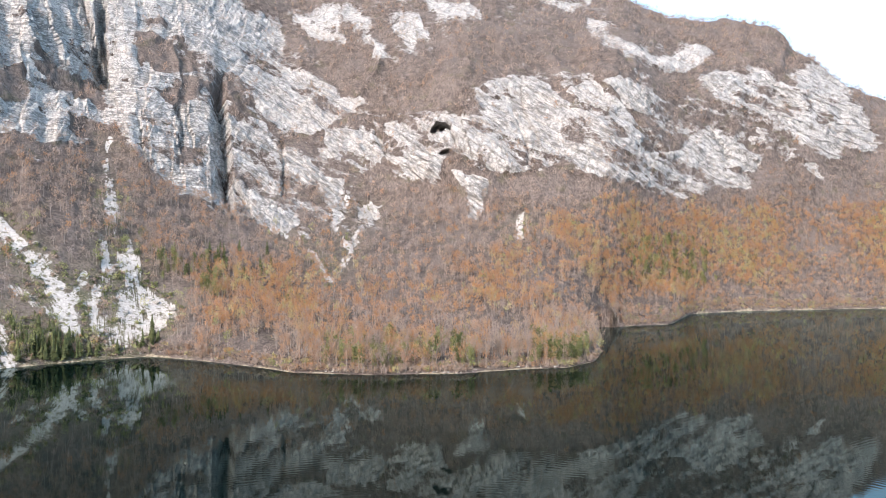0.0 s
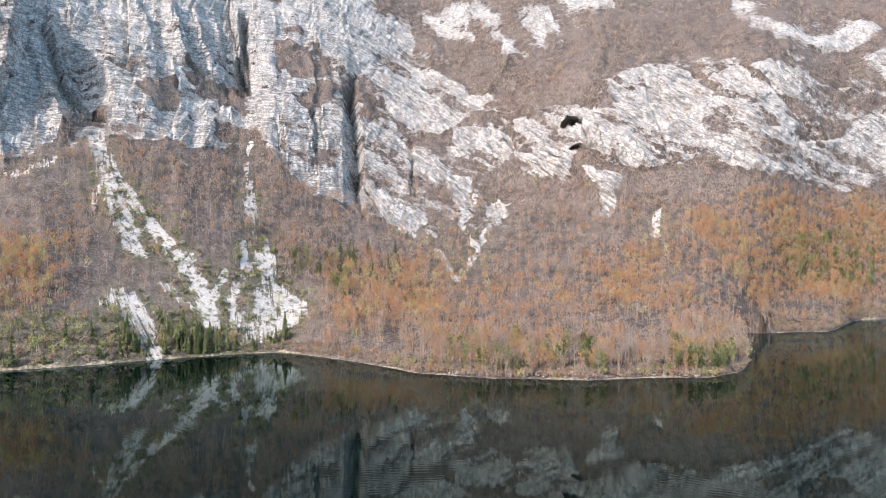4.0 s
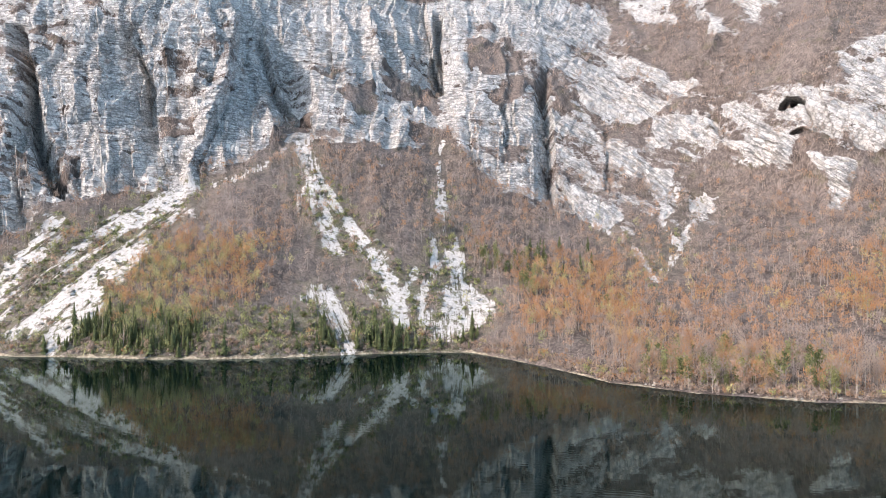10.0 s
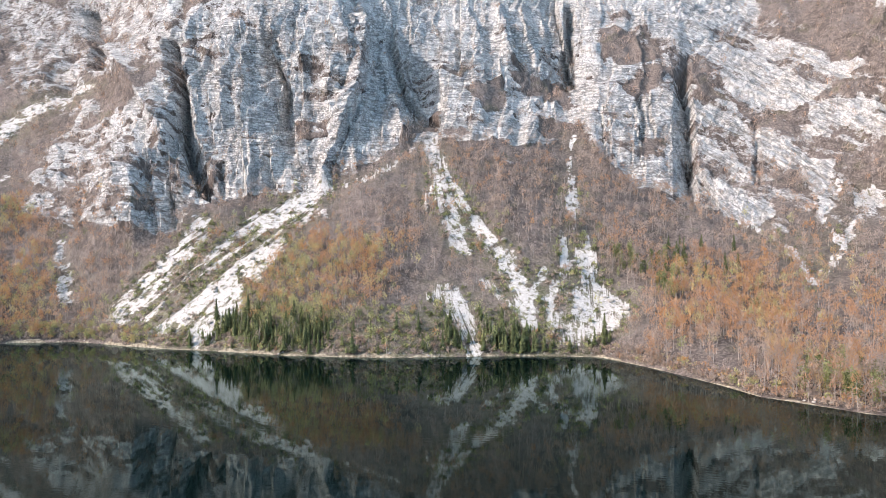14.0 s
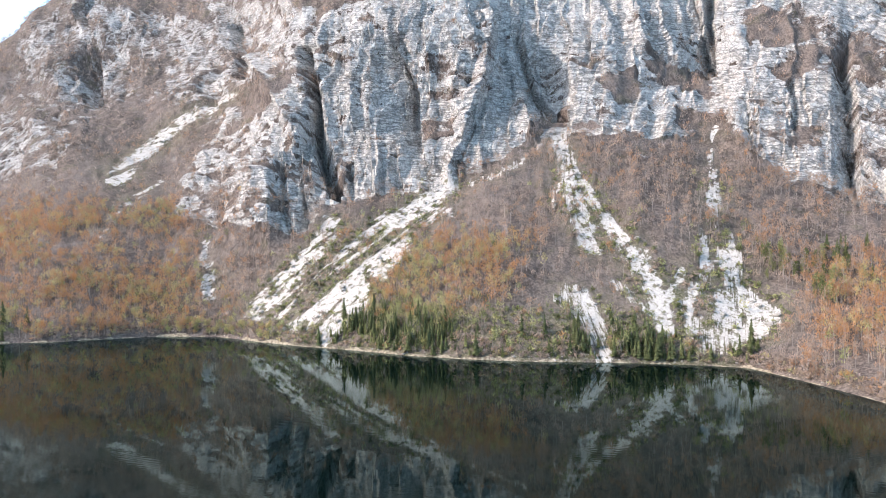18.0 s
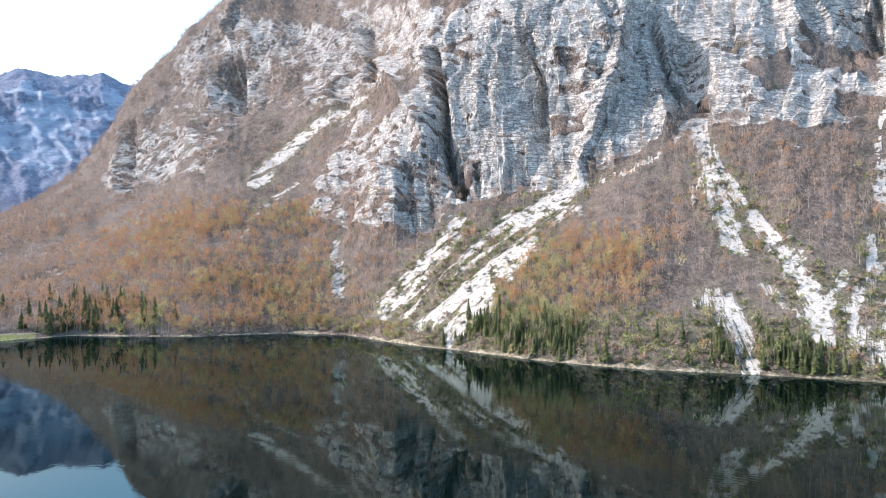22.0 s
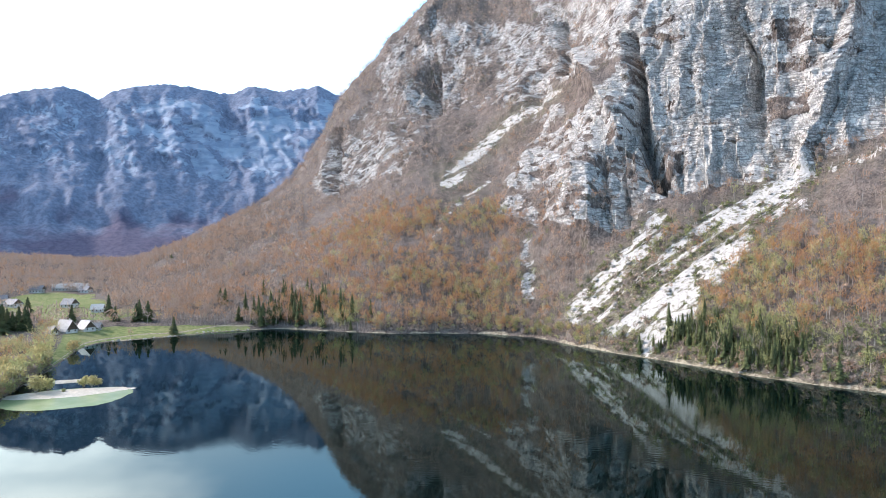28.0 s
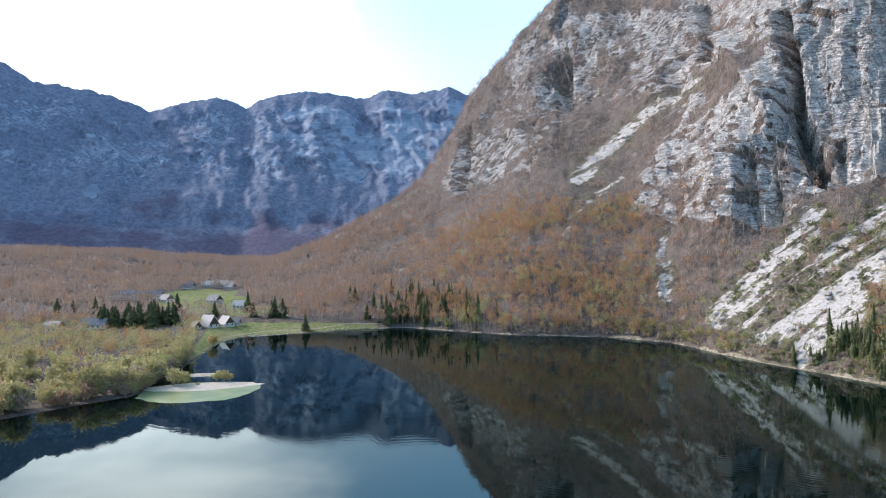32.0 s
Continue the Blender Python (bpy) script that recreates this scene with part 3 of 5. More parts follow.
scree(11, (-37.5, 116), (-36, 91), (-34.8, 74), (-33.2, 57), (-31.9, 42), (-31.1, 28), (-30.8, 16))
scree(7, (-34.4, 39), (-33.2, 32), (-31.9, 25))
scree(16, (-38.1, 33), (-36.9, 26), (-36.3, 19))
scree(11, (-36.3, 19), (-35.9, 12), (-35.3, 3.8))
scree(8, (-27.4, 120), (-27.3, 102), (-27, 83), (-26.7, 69))
scree(14, (-26.7, 69), (-26.2, 52), (-25.8, 38), (-26.1, 25), (-27, 13))
scree(9, (-27.9, 69), (-27.7, 49), (-28.5, 35), (-29.2, 28), (-28.5, 16))
scree(13, (-25.8, 38), (-24.6, 27), (-23.6, 23), (-24.6, 16), (-26.5, 10))
scree(5, (-29.5, 45), (-30.4, 35), (-30.8, 25))
scree(7, (-28.9, 25), (-28, 12))
scree(12, (-26.8, 31), (-26.8, 18), (-27.6, 8.7))
scree(8, (-13.2, 76), (-11.3, 60), (-10.3, 49), (-9.5, 38))
scree(4, (-7.9, 112), (-8.2, 97), (-8.8, 78))
scree(4, (-9.2, 82), (-7.4, 60), (-8.9, 43))
scree(5, (-27.1, 161), (-27.6, 136), (-27.4, 118))
scree(20, (-65.3, 226), (-68.1, 210), (-70.3, 185), (-72.1, 155), (-73.5, 130))
scree(7, (-70.2, 128), (-72, 109), (-73.3, 97), (-74, 83), (-74.2, 72))
scree(8, (-66.8, 64), (-66.8, 39), (-66.9, 23))
scree(9, (7.8, 91), (7.6, 72))
scree(6, (-5.7, 109), (-6.6, 87), (-7.3, 68))
cleft(8, 24, (-59.5, 252), (-58.7, 204), (-58.2, 167), (-57.6, 130), (-56.7, 107))
cleft(6, 9, (-51.6, 254), (-50.8, 206), (-51, 177))
cleft(22, 15, (-40, 233), (-39.3, 194))
cleft(7, 20, (-27.4, 327), (-27.6, 221))
cleft(5, 9, (-21.8, 202), (-21.5, 177), (-21.7, 158))
cleft(5, 7, (-45.8, 277), (-45.6, 237), (-46.2, 202))
cleft(5, 8, (-55.7, 131), (-55.7, 106))
cleft(5, 5, (-53.2, 132), (-53.2, 112))
cleft(4, 5, (-13.4, 176), (-13.2, 115))
cleft(4, 6, (-5.4, 195), (-4.3, 159))
cleft(4, 7, (1, 197), (2, 159))
cleft(4, 5, (6.5, 238), (7.2, 200), (8.2, 165), (8.5, 144))
cleft(4, 6, (15.5, 238), (17.4, 202), (19.3, 168))
cleft(4, 6, (22.6, 214), (24.2, 168))
cleft(10, 26, (-65.2, 383), (-64.7, 301), (-64.6, 253))
cleft(12, -12, (-45.3, 273), (-45.6, 209), (-46.5, 154), (-47.7, 118))
cleft(12, -10, (-42.1, 199), (-41.2, 156))
cleft(10, -8, (-55.7, 208), (-55.5, 175))
cleft(12, -8, (-33.3, 317), (-32.5, 249))
cleft(16, -10, (-63.4, 271), (-59.7, 147))
facet(45, 24, (-55.7, 238), (-54.4, 206), (-54.4, 160))
facet(42, 20, (-45.2, 264), (-44.3, 212), (-41.9, 178))
facet(16, 10, (-37.6, 306), (-37.8, 240))
facet(20, 18, (-29.8, 334), (-29.2, 241))
facet(24, 14, (-60.7, 237), (-60.1, 178), (-59.7, 125))
facet(11, 9, (-46.7, 161), (-48, 120))
facet(20, 30, (-19.6, 228), (-19.4, 167), (-19.3, 107))
facet(14, 10, (-19.1, 138), (-17.4, 104))
facet(10, 7, (-22, 199), (-21.5, 167))
facet(8, 7, (-25.5, 169), (-25.1, 142))
facet(30, 14, (-62.5, 124), (-62.2, 79))
facet(24, 26, (-66.2, 397), (-65.5, 267))
facet(52, 50, (-77.2, 315), (-77.3, 255))
facet(24, 36, (-83.4, 232), (-83.8, 144))
facet(28, 38, (-78.6, 222), (-79.2, 153))
facet(16, 9, (-62.4, 117), (-62.2, 84))
facet(10, 7, (1.4, 196), (2.3, 155))
facet(12, 6, (6.6, 230), (8.2, 172))


# ---- one sheet of ground ----
ANGLE = np.radians(BEARINGS)[None, :] + 0 * RANGE
ARC = np.radians(BEARINGS)[None, :] * 620 + 0 * RANGE
BASE = np.stack([RANGE * np.sin(ANGLE), RANGE * np.cos(ANGLE), HEIGHT], -1)


def inside(bearing, height, outline):
    """True where a point lies inside the outline."""
    hit = np.zeros(bearing.shape, bool)
    lo, hi = outline.min(0), outline.max(0)
    box = (bearing >= lo[0]) & (bearing <= hi[0]) & (height >= lo[1]) & (height <= hi[1])
    x, y = bearing[box], height[box]
    h = np.zeros(x.shape, bool)
    for (x0, y0), (x1, y1) in zip(outline, np.roll(outline, -1, 0)):
        if y0 != y1:
            h ^= ((y0 > y) != (y1 > y)) & (x < (x1 - x0) * (y - y0) / (y1 - y0) + x0)
    hit[box] = h
    return hit


def away(bearing, height, line, reach):
    """Metres from a line of bearings and heights, and how far along it; only nearby."""
    out = np.full(bearing.shape, 1e3)
    pad = reach / 9.0
    box = (bearing > line[:, 0].min() - pad) & (bearing < line[:, 0].max() + pad)
    box &= (height > line[:, 1].min() - reach) & (height < line[:, 1].max() + reach)
    x, y = bearing[box] * np.radians(1) * RANGE[box], height[box] * 1.25
    best = np.full(x.shape, 1e3)
    for (b0, h0), (b1, h1) in zip(line[:-1], line[1:]):
        k = np.radians(1) * RANGE[box]
        ax, ay, bx, by = b0 * k, h0 * 1.25, b1 * k, h1 * 1.25
        dx, dy = bx - ax, by - ay
        t = np.clip(((x - ax) * dx + (y - ay) * dy) / (dx * dx + dy * dy + 1e-6), 0, 1)
        best = np.minimum(best, np.hypot(x - ax - t * dx, y - ay - t * dy))
    out[box] = best
    return out


def fall_line(b):
    """How far the debris drifts sideways for each metre down."""
    return 1.5 * smooth(-b, 41, 47) - 0.75 * smooth(-b, 29, 32) * smooth(b, -40, -37)


def masks():
    X, Y, Z = (BASE[..., i] for i in range(3))
    b = BEARINGS[None, :] + 0 * Z
    n1, n2 = fbm(X / 26, Y / 26, Z / 26, 4, 0.6, 3) - 0.5, fbm(X / 26, Y / 26, Z / 26, 4, 0.6, 11) - 0.5
    wb, wz = b + n1 * 1.7, Z + n2 * 20
    rock = np.zeros(Z.shape)
    for o in ROCKS:
        rock = np.maximum(rock, inside(wb, wz, o))
    crop = smooth(fbm((ARC - 0.72 * Z * (BEARINGS > -20)) / 22, (Z + 0.72 * ARC * (BEARINGS > -20)) / 9, 0 * Z, 5, 0.62, 34), 0.44, 0.56)
    far_west = smooth(-BEARINGS, 58, 62)[None, :]
    for o in PATCHY:
        rock = np.maximum(rock, (0.04 + 0.5 * crop + 0.28 * far_west) * inside(wb, wz, o))
    for o in SHRUBS:
        rock *= 1 - 0.85 * inside(wb, wz, o)
    rock *= 1 - 0.2 * smooth(-BEARINGS, 57, 62)[None, :] - 0.15 * smooth(-BEARINGS, 64, 69)[None, :]
    # thin ledges of shrubs across the rock, and lone outcrops on the slopes
    west = smooth(-BEARINGS, 16, 24)[None, :]
    ledge = west * fbm(X / 30, Y / 30, Z / 9 + ARC / 60, 4, 0.55, 21) + (1 - west) * fbm((ARC - 0.72 * Z) / 60, (Z + 0.72 * ARC) / 15, 0 * Z, 4, 0.58, 22)
    rock *= 1 - 0.6 * smooth(ledge, 0.56 + 0.03 * west, 0.62 + 0.03 * west)
    out = west * fbm(X / 34, Y / 34, Z / 20, 4, 0.6, 31) + (1 - west) * fbm((ARC - 0.72 * Z) / 80, (Z + 0.72 * ARC) / 20, 0 * Z, 4, 0.6, 32)
    high = smooth(Z, 95, 150) * smooth(U, 3.2, 3.8)[:, None]
    rock = np.maximum(rock, 0.95 * high * smooth(out, 0.61, 0.66) * (0.25 + 0.75 * west) * (1 - 0.6 * smooth(-BEARINGS, 62, 70)[None, :]))
    upper = smooth(U, 5.0, 6.0)[:, None] * smooth(fbm(X / 60, Y / 60, Z / 50, 4, 0.6, 33), 0.47, 0.56) * smooth(-BEARINGS, 8, 24)[None, :] * smooth(BEARINGS, -84, -74)[None, :]
    rock = np.maximum(rock, upper * (1 - 0.3 * smooth(-BEARINGS, 58, 64)[None, :] - 0.35 * smooth(-BEARINGS, 64, 70)[None, :]))
    rock *= (Z > 25) & (BEARINGS[None, :] > -86)
    fleck = smooth(fbm(X / 9, Y / 9, Z / 5, 4, 0.62, 35), 0.52, 0.6)
    rock *= 1 - fleck * (0.3 + 0.45 * smooth(-BEARINGS, 52, 60)[None, :])
    scree = np.zeros(Z.shape)
    # the debris runs straight down, but for the great fan, which runs down to the west
    run = fall_line(b)
    jag = (fbm((ARC - run * Z) / 4, Z / 30, 0 * Z, 3, 0.6, 41) - 0.5) * 8 + (fbm(X / 6, Y / 6, Z / 6, 3, 0.6, 43) - 0.5) * 7
    tuft = smooth(fbm((ARC - run * Z) / 8, Z / 34, 0 * Z, 4, 0.62, 45), 0.55, 0.61)
    tuft = np.maximum(tuft, 0.9 * smooth(fbm(X / 7, Y / 7, Z / 9, 3, 0.6, 46), 0.575, 0.63))
    tuft = tuft * np.where(b > -42, 0.55 + 0.45 * smooth(Z, 28, 60), 1.0)
    for w, line in SCREES:
        d = away(b, Z, line, 60) + jag
        scree = np.maximum(scree, smooth(-d, -w * 0.66, -w * 0.3))
    return rock, scree * (1 - 0.7 * tuft)


def clefts():
    X, Y, Z = (BASE[..., i] for i in range(3))
    b = BEARINGS[None, :] + 0 * Z
    d = np.zeros(Z.shape)
    wob = (fbm(X / 18, Y / 18, Z / 18, 4, 0.6, 51) - 0.5) * 11
    for w, depth, line in CLEFTS:
        away_m = np.abs(away(b, Z, line, 70) + wob)
        f = np.clip(1 - away_m / w, 0, 1) ** 1.3
        d -= f * depth * 1.25
    for w, depth, line in FACETS:
        side = np.radians(b - np.interp(Z, line[:, 1], line[:, 0])) * RANGE + 0.35 * wob
        ends = smooth(Z + 0.8 * wob, line[0, 1] - 26, line[0, 1] + 6) * smooth(-Z + 0.8 * wob, -line[-1, 1] - 34, -line[-1, 1] + 4)
        d -= 0.72 * depth * ends * np.where((side > 0) & (side < w), side / w, 0)
    return d


def steps(s, t, sharp, seed):
    """Blocks of even height along s, with steep edges between them; they drift slowly along t."""
    i = np.floor(s)
    f = smooth(s - i, sharp, 1.0)
    a = value_noise(i * 7.31 + 0.5, t, 0 * s, seed)
    b = value_noise((i + 1) * 7.31 + 0.5, t, 0 * s, seed)
    return a * (1 - f) + b * f


def saw(s, t, seed):
    """Faces that fall back steadily along s and jump out again, each by its own amount."""
    i = np.floor(s)
    return -(s - i) * (0.35 + value_noise(i * 5.17 + 0.5, t, 0 * s, seed))


def relief(rock, scree):
    """How far the surface stands out of the smooth sections."""
    X, Y, Z = (BASE[..., i] for i in range(3))
    soft = blur(blur(rock, 2, 0), 2, 1)
    west = smooth(-BEARINGS, 16, 24)[None, :]
    wob = fbm(X / 50, Y / 50, Z / 50, 3, 0.5, 61) * 40
    ribs = 1 - np.abs(2 * fbm((ARC + wob) / 30, Z / 150, 0 * Z, 3, 0.5, 62) - 1) * 2
    slabs = 1 - np.abs(2 * fbm((ARC + wob) / 60, (Z + 0.72 * ARC + wob) / 26, 0 * Z, 3, 0.5, 63) - 1) * 2
    cracks = 1 - np.abs(2 * fbm((ARC + 0.4 * wob) / 12, Z / 45, 0 * Z, 3, 0.5, 67) - 1) * 2
    big = fbm(X / 28, Y / 28, Z / 40, 4, 0.55, 64) - 0.5
    q = (Z + 0.1 * ARC + 0.35 * wob) / 7.5
    bed = np.abs((q % 1) - 0.5) * 2
    q2 = (Z + 0.72 * ARC + 0.5 * wob) / 13
    bed2 = np.abs((q2 % 1) - 0.5) * 2
    rough = fbm(X / 7, Y / 7, Z / 4, 3, 0.6, 65) - 0.5
    # upright pillars between joints, cut by beds; on the slabs everything is tilted
    pillar = steps((ARC + 0.5 * wob) / 36, Z / 90, 0.72, 111) - 0.5
    post = steps((ARC + 0.35 * wob) / 13, Z / 34, 0.78, 112) - 0.5
    faces = saw((ARC + 0.55 * wob) / 25, Z / 60, 118) + 0.4
    flakes = saw((ARC + 0.8 * wob - 0.25 * Z) / 10.5, Z / 16, 119) + 0.4
    slices = saw((Z + 0.72 * ARC + 0.4 * wob) / 11, (ARC - 0.72 * Z) / 30, 120) + 0.4
    layer = steps((Z + 0.08 * ARC + 0.3 * wob) / 4.2, ARC / 30, 0.7, 113) - 0.5
    course = steps((Z + 0.08 * ARC + 0.3 * wob) / 15, ARC / 45, 0.8, 114) - 0.5
    sheet_a = steps((Z + 0.72 * ARC + 0.4 * wob) / 24, (ARC - 0.72 * Z) / 70, 0.75, 115) - 0.5
    sheet_b = steps((Z + 0.72 * ARC + 0.4 * wob) / 8, (ARC - 0.72 * Z) / 25, 0.75, 116) - 0.5
    joint = steps((ARC - 0.9 * Z + 0.4 * wob) / 16, Z / 30, 0.8, 117) - 0.5
    crag = 2 * np.abs(fbm(X / 34, Y / 34, Z / 46, 4, 0.55, 69) - 0.5) * 2
    bold = 1 + 0.6 * smooth(-BEARINGS, 48, 56)[None, :]
    cliff = west * (bold * (7 * pillar + 4.5 * post + 4.5 * faces + 1.7 * flakes + 4 * (ribs - 0.4)) + 1.5 * layer + 3 * course)
    cliff = cliff + (1 - west) * (8 * sheet_a + 3 * sheet_b + 3 * joint + 2.4 * slices + 1.6 * flakes + 3 * (slabs - 0.4) + 0.8 * layer)
    cliff = cliff + 5 * crag + 6 * big + 2.0 * rough
    furrow = 1 - np.abs(2 * fbm((ARC + 0.3 * wob) / 26, Z / 90, 0 * Z, 3, 0.5, 66) - 1) * 2
    slope = smooth(Z, 6, 40) * (3.0 * (furrow - 0.4) * smooth(Z, 20, 90) + 5 * big + 1.4 * rough)
    slope = slope + smooth(Z, 130, 260) * smooth(-BEARINGS, -60, -30)[None, :] * 9 * (ribs - 0.4)
    return (soft * cliff + (1 - soft) * slope * (1 - 0.6 * scree)) * smooth(Z, 1.5, 8)


ROCK, SCREE = masks()
CUT = clefts()
near_front = ((BEARINGS > -122) & (BEARINGS < 40))[None, :]
STAND = relief(ROCK, SCREE) * near_front + CUT
gu, gv = np.gradient(BASE, axis=0), np.gradient(BASE, axis=1)
NORMAL = np.cross(gv, gu)
NORMAL /= np.linalg.norm(NORMAL, axis=-1, keepdims=True) + 1e-9
NORMAL *= np.where(NORMAL[..., 2:] < 0, -1, 1)
LAND = BASE + NORMAL * STAND[..., None]
LAND[..., 2] += (fbm(LAND[..., 0] / 14, LAND[..., 1] / 14, 0 * HEIGHT, 3, 0.5, 71) - 0.45) * 1.6 * (HEIGHT > 0.2) * smooth(HEIGHT, 0, 4)
# a cove cuts in behind the tip of the wooded spit
COVE = smooth(BEARINGS[None, :] - np.interp(RANGE, [340, 405, 504, 514], [15.72, 14.95, 14.25, 16.0]), 0.0, 0.22) * (RANGE > 340) * (RANGE < 513) * (BEARINGS[None, :] < 17)
LAND[..., 2] = LAND[..., 2] * (1 - COVE) - 2.0 * COVE
# a cave in the slabs, and a smaller one below it
for at, high, half, tall_by, deep in ((0.35, 189, 0.78, 5.4, 46), (0.95, 160, 0.55, 3.0, 14)):
    mouth_shape = ((BEARINGS[None, :] - at) / half) ** 2 + ((HEIGHT - high - 2.5 * (BEARINGS[None, :] - at)) / tall_by) ** 2 + (fbm(BASE[..., 0] / 4, BASE[..., 1] / 4, HEIGHT / 4, 2, 0.5, 73) - 0.5) * 1.1
    push = deep * smooth(-mouth_shape, -1.1, -0.85) * smooth(U, 3.0, 3.2)[:, None]
    LAND[..., 0] += push * np.sin(ANGLE)
    LAND[..., 1] += push * np.cos(ANGLE)


def sheet_mesh(name, points, material, wrap=False, **attributes):
    """A mesh over a grid of points, with a value a point for each attribute."""
    n, m = points.shape[:2]
    me = bpy.data.meshes.new(name)
    idx = np.arange(n * m).reshape(n, m)
    q = np.stack([idx[:-1, :-1], idx[1:, :-1], idx[1:, 1:], idx[:-1, 1:]], -1).reshape(-1, 4)
    me.vertices.add(n * m)
    me.vertices.foreach_set("co", points.astype(np.float32).ravel())
    me.loops.add(q.size)
    me.loops.foreach_set("vertex_index", q.astype(np.int32).ravel())
    me.polygons.add(len(q))
    me.polygons.foreach_set("loop_start", np.arange(0, q.size, 4, dtype=np.int32))
    me.update(calc_edges=True)
    me.polygons.foreach_set("use_smooth", np.ones(len(q), bool) if "rock" not in attributes or name != "ground" else attributes["rock"].ravel()[q[:, 0]] < 0.35)
    for k, v in attributes.items():
        me.attributes.new(k, "FLOAT", "POINT").data.foreach_set("value", v.astype(np.float32).ravel())
    me.materials.append(material)
    return me


def meadow():
    """The lakeside meadows beside the hamlet."""
    x, y = BASE[..., 0], BASE[..., 1]
    b, r = BEARINGS[None, :] + 0 * x, RANGE
    n = (fbm(x / 30, y / 30, 0 * x, 3, 0.5, 81) - 0.5)
    strip = smooth(-b, 87.6, 88.6) * smooth(b, -101, -100) * smooth(-r, -(582 + 26 * n), -(572 + 26 * n))
    field = ((b + 102.2 + 3 * n) / 3.3) ** 2 + ((r - 735 + 60 * n) / 112) ** 2
    lane = ((b + 98.6 + 2 * n) / 2.0) ** 2 + ((r - 640 + 60 * n) / 34) ** 2
    return np.maximum(strip, np.maximum(smooth(-field, -1.1, -0.8), smooth(-lane, -1.1, -0.8))) * (HEIGHT > 0.3)


GRASS = meadow()
INLAND = RANGE - RANGE[np.searchsorted(U, 2.0)][None, :]
SAND = smooth(-INLAND - 7 * (fbm(BASE[..., 0] / 9, BASE[..., 1] / 9, 0 * HEIGHT, 2, 0.5, 83) - 0.5), -1.7, -0.2) * (1 - smooth(-BEARINGS, 100.5, 102)[None, :])
TRACK = smooth(-np.abs(INLAND - 14 - 3 * np.sin(BEARINGS * 1.3)[None, :]), -2.6, -1.2) * smooth(-BEARINGS, 87, 88)[None, :] * smooth(BEARINGS, -101, -100)[None, :]
SAND = np.maximum(SAND, TRACK)
DIP = smooth(BEARINGS, -24, -16)[None, :] + 0 * HEIGHT
HALO = np.clip(1.6 * blur(blur(SCREE, 7, 0), 9, 1), 0, 1)
HALO = np.maximum(HALO, smooth(-BEARINGS, 24, 27)[None, :] * smooth(BEARINGS, -64, -60)[None, :] * smooth(-HEIGHT, -34, -16) * 0.8)
ground_mesh = sheet_mesh("ground", LAND, GROUND, rock=blur(blur(ROCK, 1, 0), 1, 1), scree=SCREE, grass=GRASS, dip=DIP, sand=SAND, moss=HALO, flow=ARC - fall_line(BEARINGS[None, :] + 0 * HEIGHT) * HEIGHT)
tagged(new("ground", ground_mesh), "limestone mountainside with cliffs, white scree and brown wooded foot slopes", "mountain", kind="structure")


def lake():
    bm = bmesh.new()
    bmesh.ops.create_circle(bm, cap_ends=True, radius=2600, segments=96)
    me = bpy.data.meshes.new("water")
    bm.to_mesh(me)
    me.materials.append(WATER)
    tagged(new("water", me), "calm dark green mountain lake with faint ripples", "lake", kind="structure")


lake()


# ---- the head of the valley, far behind the hamlet ----
CREST = [(-150, 520), (-140, 600), (-130, 680), (-124, 690), (-120, 640), (-117.4, 607), (-115.6, 560), (-111.3, 541), (-109.4, 520), (-108, 497), (-106.2, 522),
         (-103.8, 551), (-102.2, 545), (-101, 525), (-99.2, 569), (-96, 588), (-93.8, 583), (-92, 567), (-90.2, 598), (-87.5, 590), (-86, 600), (-85, 616),
         (-83.2, 580), (-78, 590), (-70, 620)]


def headwall_material():
    m = Mat("hazed_headwall")
    face, low = m.attr("rock"), m.attr("low")
    beds = m.noise(34.0, 6, 0.66, (0.45, 0.45, 1.8), (0.05, 0.22, 0), 0.6)
    streak = m.noise(30.0, 6, 0.65, (1.5, 1.5, 0.4), (0.1, 0.2, 0), 0.5)
    crowns = m.noise(11.0, 5, 0.7)
    # distance haze is painted in: woods and rock carry its blue, low-contrast tint
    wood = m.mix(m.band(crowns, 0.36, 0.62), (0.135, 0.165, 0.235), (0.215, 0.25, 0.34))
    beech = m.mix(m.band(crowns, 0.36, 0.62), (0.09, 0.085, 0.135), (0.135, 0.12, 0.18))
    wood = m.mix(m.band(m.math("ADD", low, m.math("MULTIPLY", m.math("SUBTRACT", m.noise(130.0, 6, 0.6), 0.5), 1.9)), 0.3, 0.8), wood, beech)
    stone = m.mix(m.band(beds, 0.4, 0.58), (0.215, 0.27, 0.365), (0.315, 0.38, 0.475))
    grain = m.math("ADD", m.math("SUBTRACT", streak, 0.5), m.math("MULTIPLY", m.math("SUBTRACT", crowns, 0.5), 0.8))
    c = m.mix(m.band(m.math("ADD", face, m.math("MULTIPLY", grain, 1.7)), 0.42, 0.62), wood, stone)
    m.bump(m.math("ADD", m.math("MULTIPLY", crowns, 4.0), m.math("MULTIPLY", beds, 5.0)), 1.0, 0.6)
    return m.done(c, 0.95)


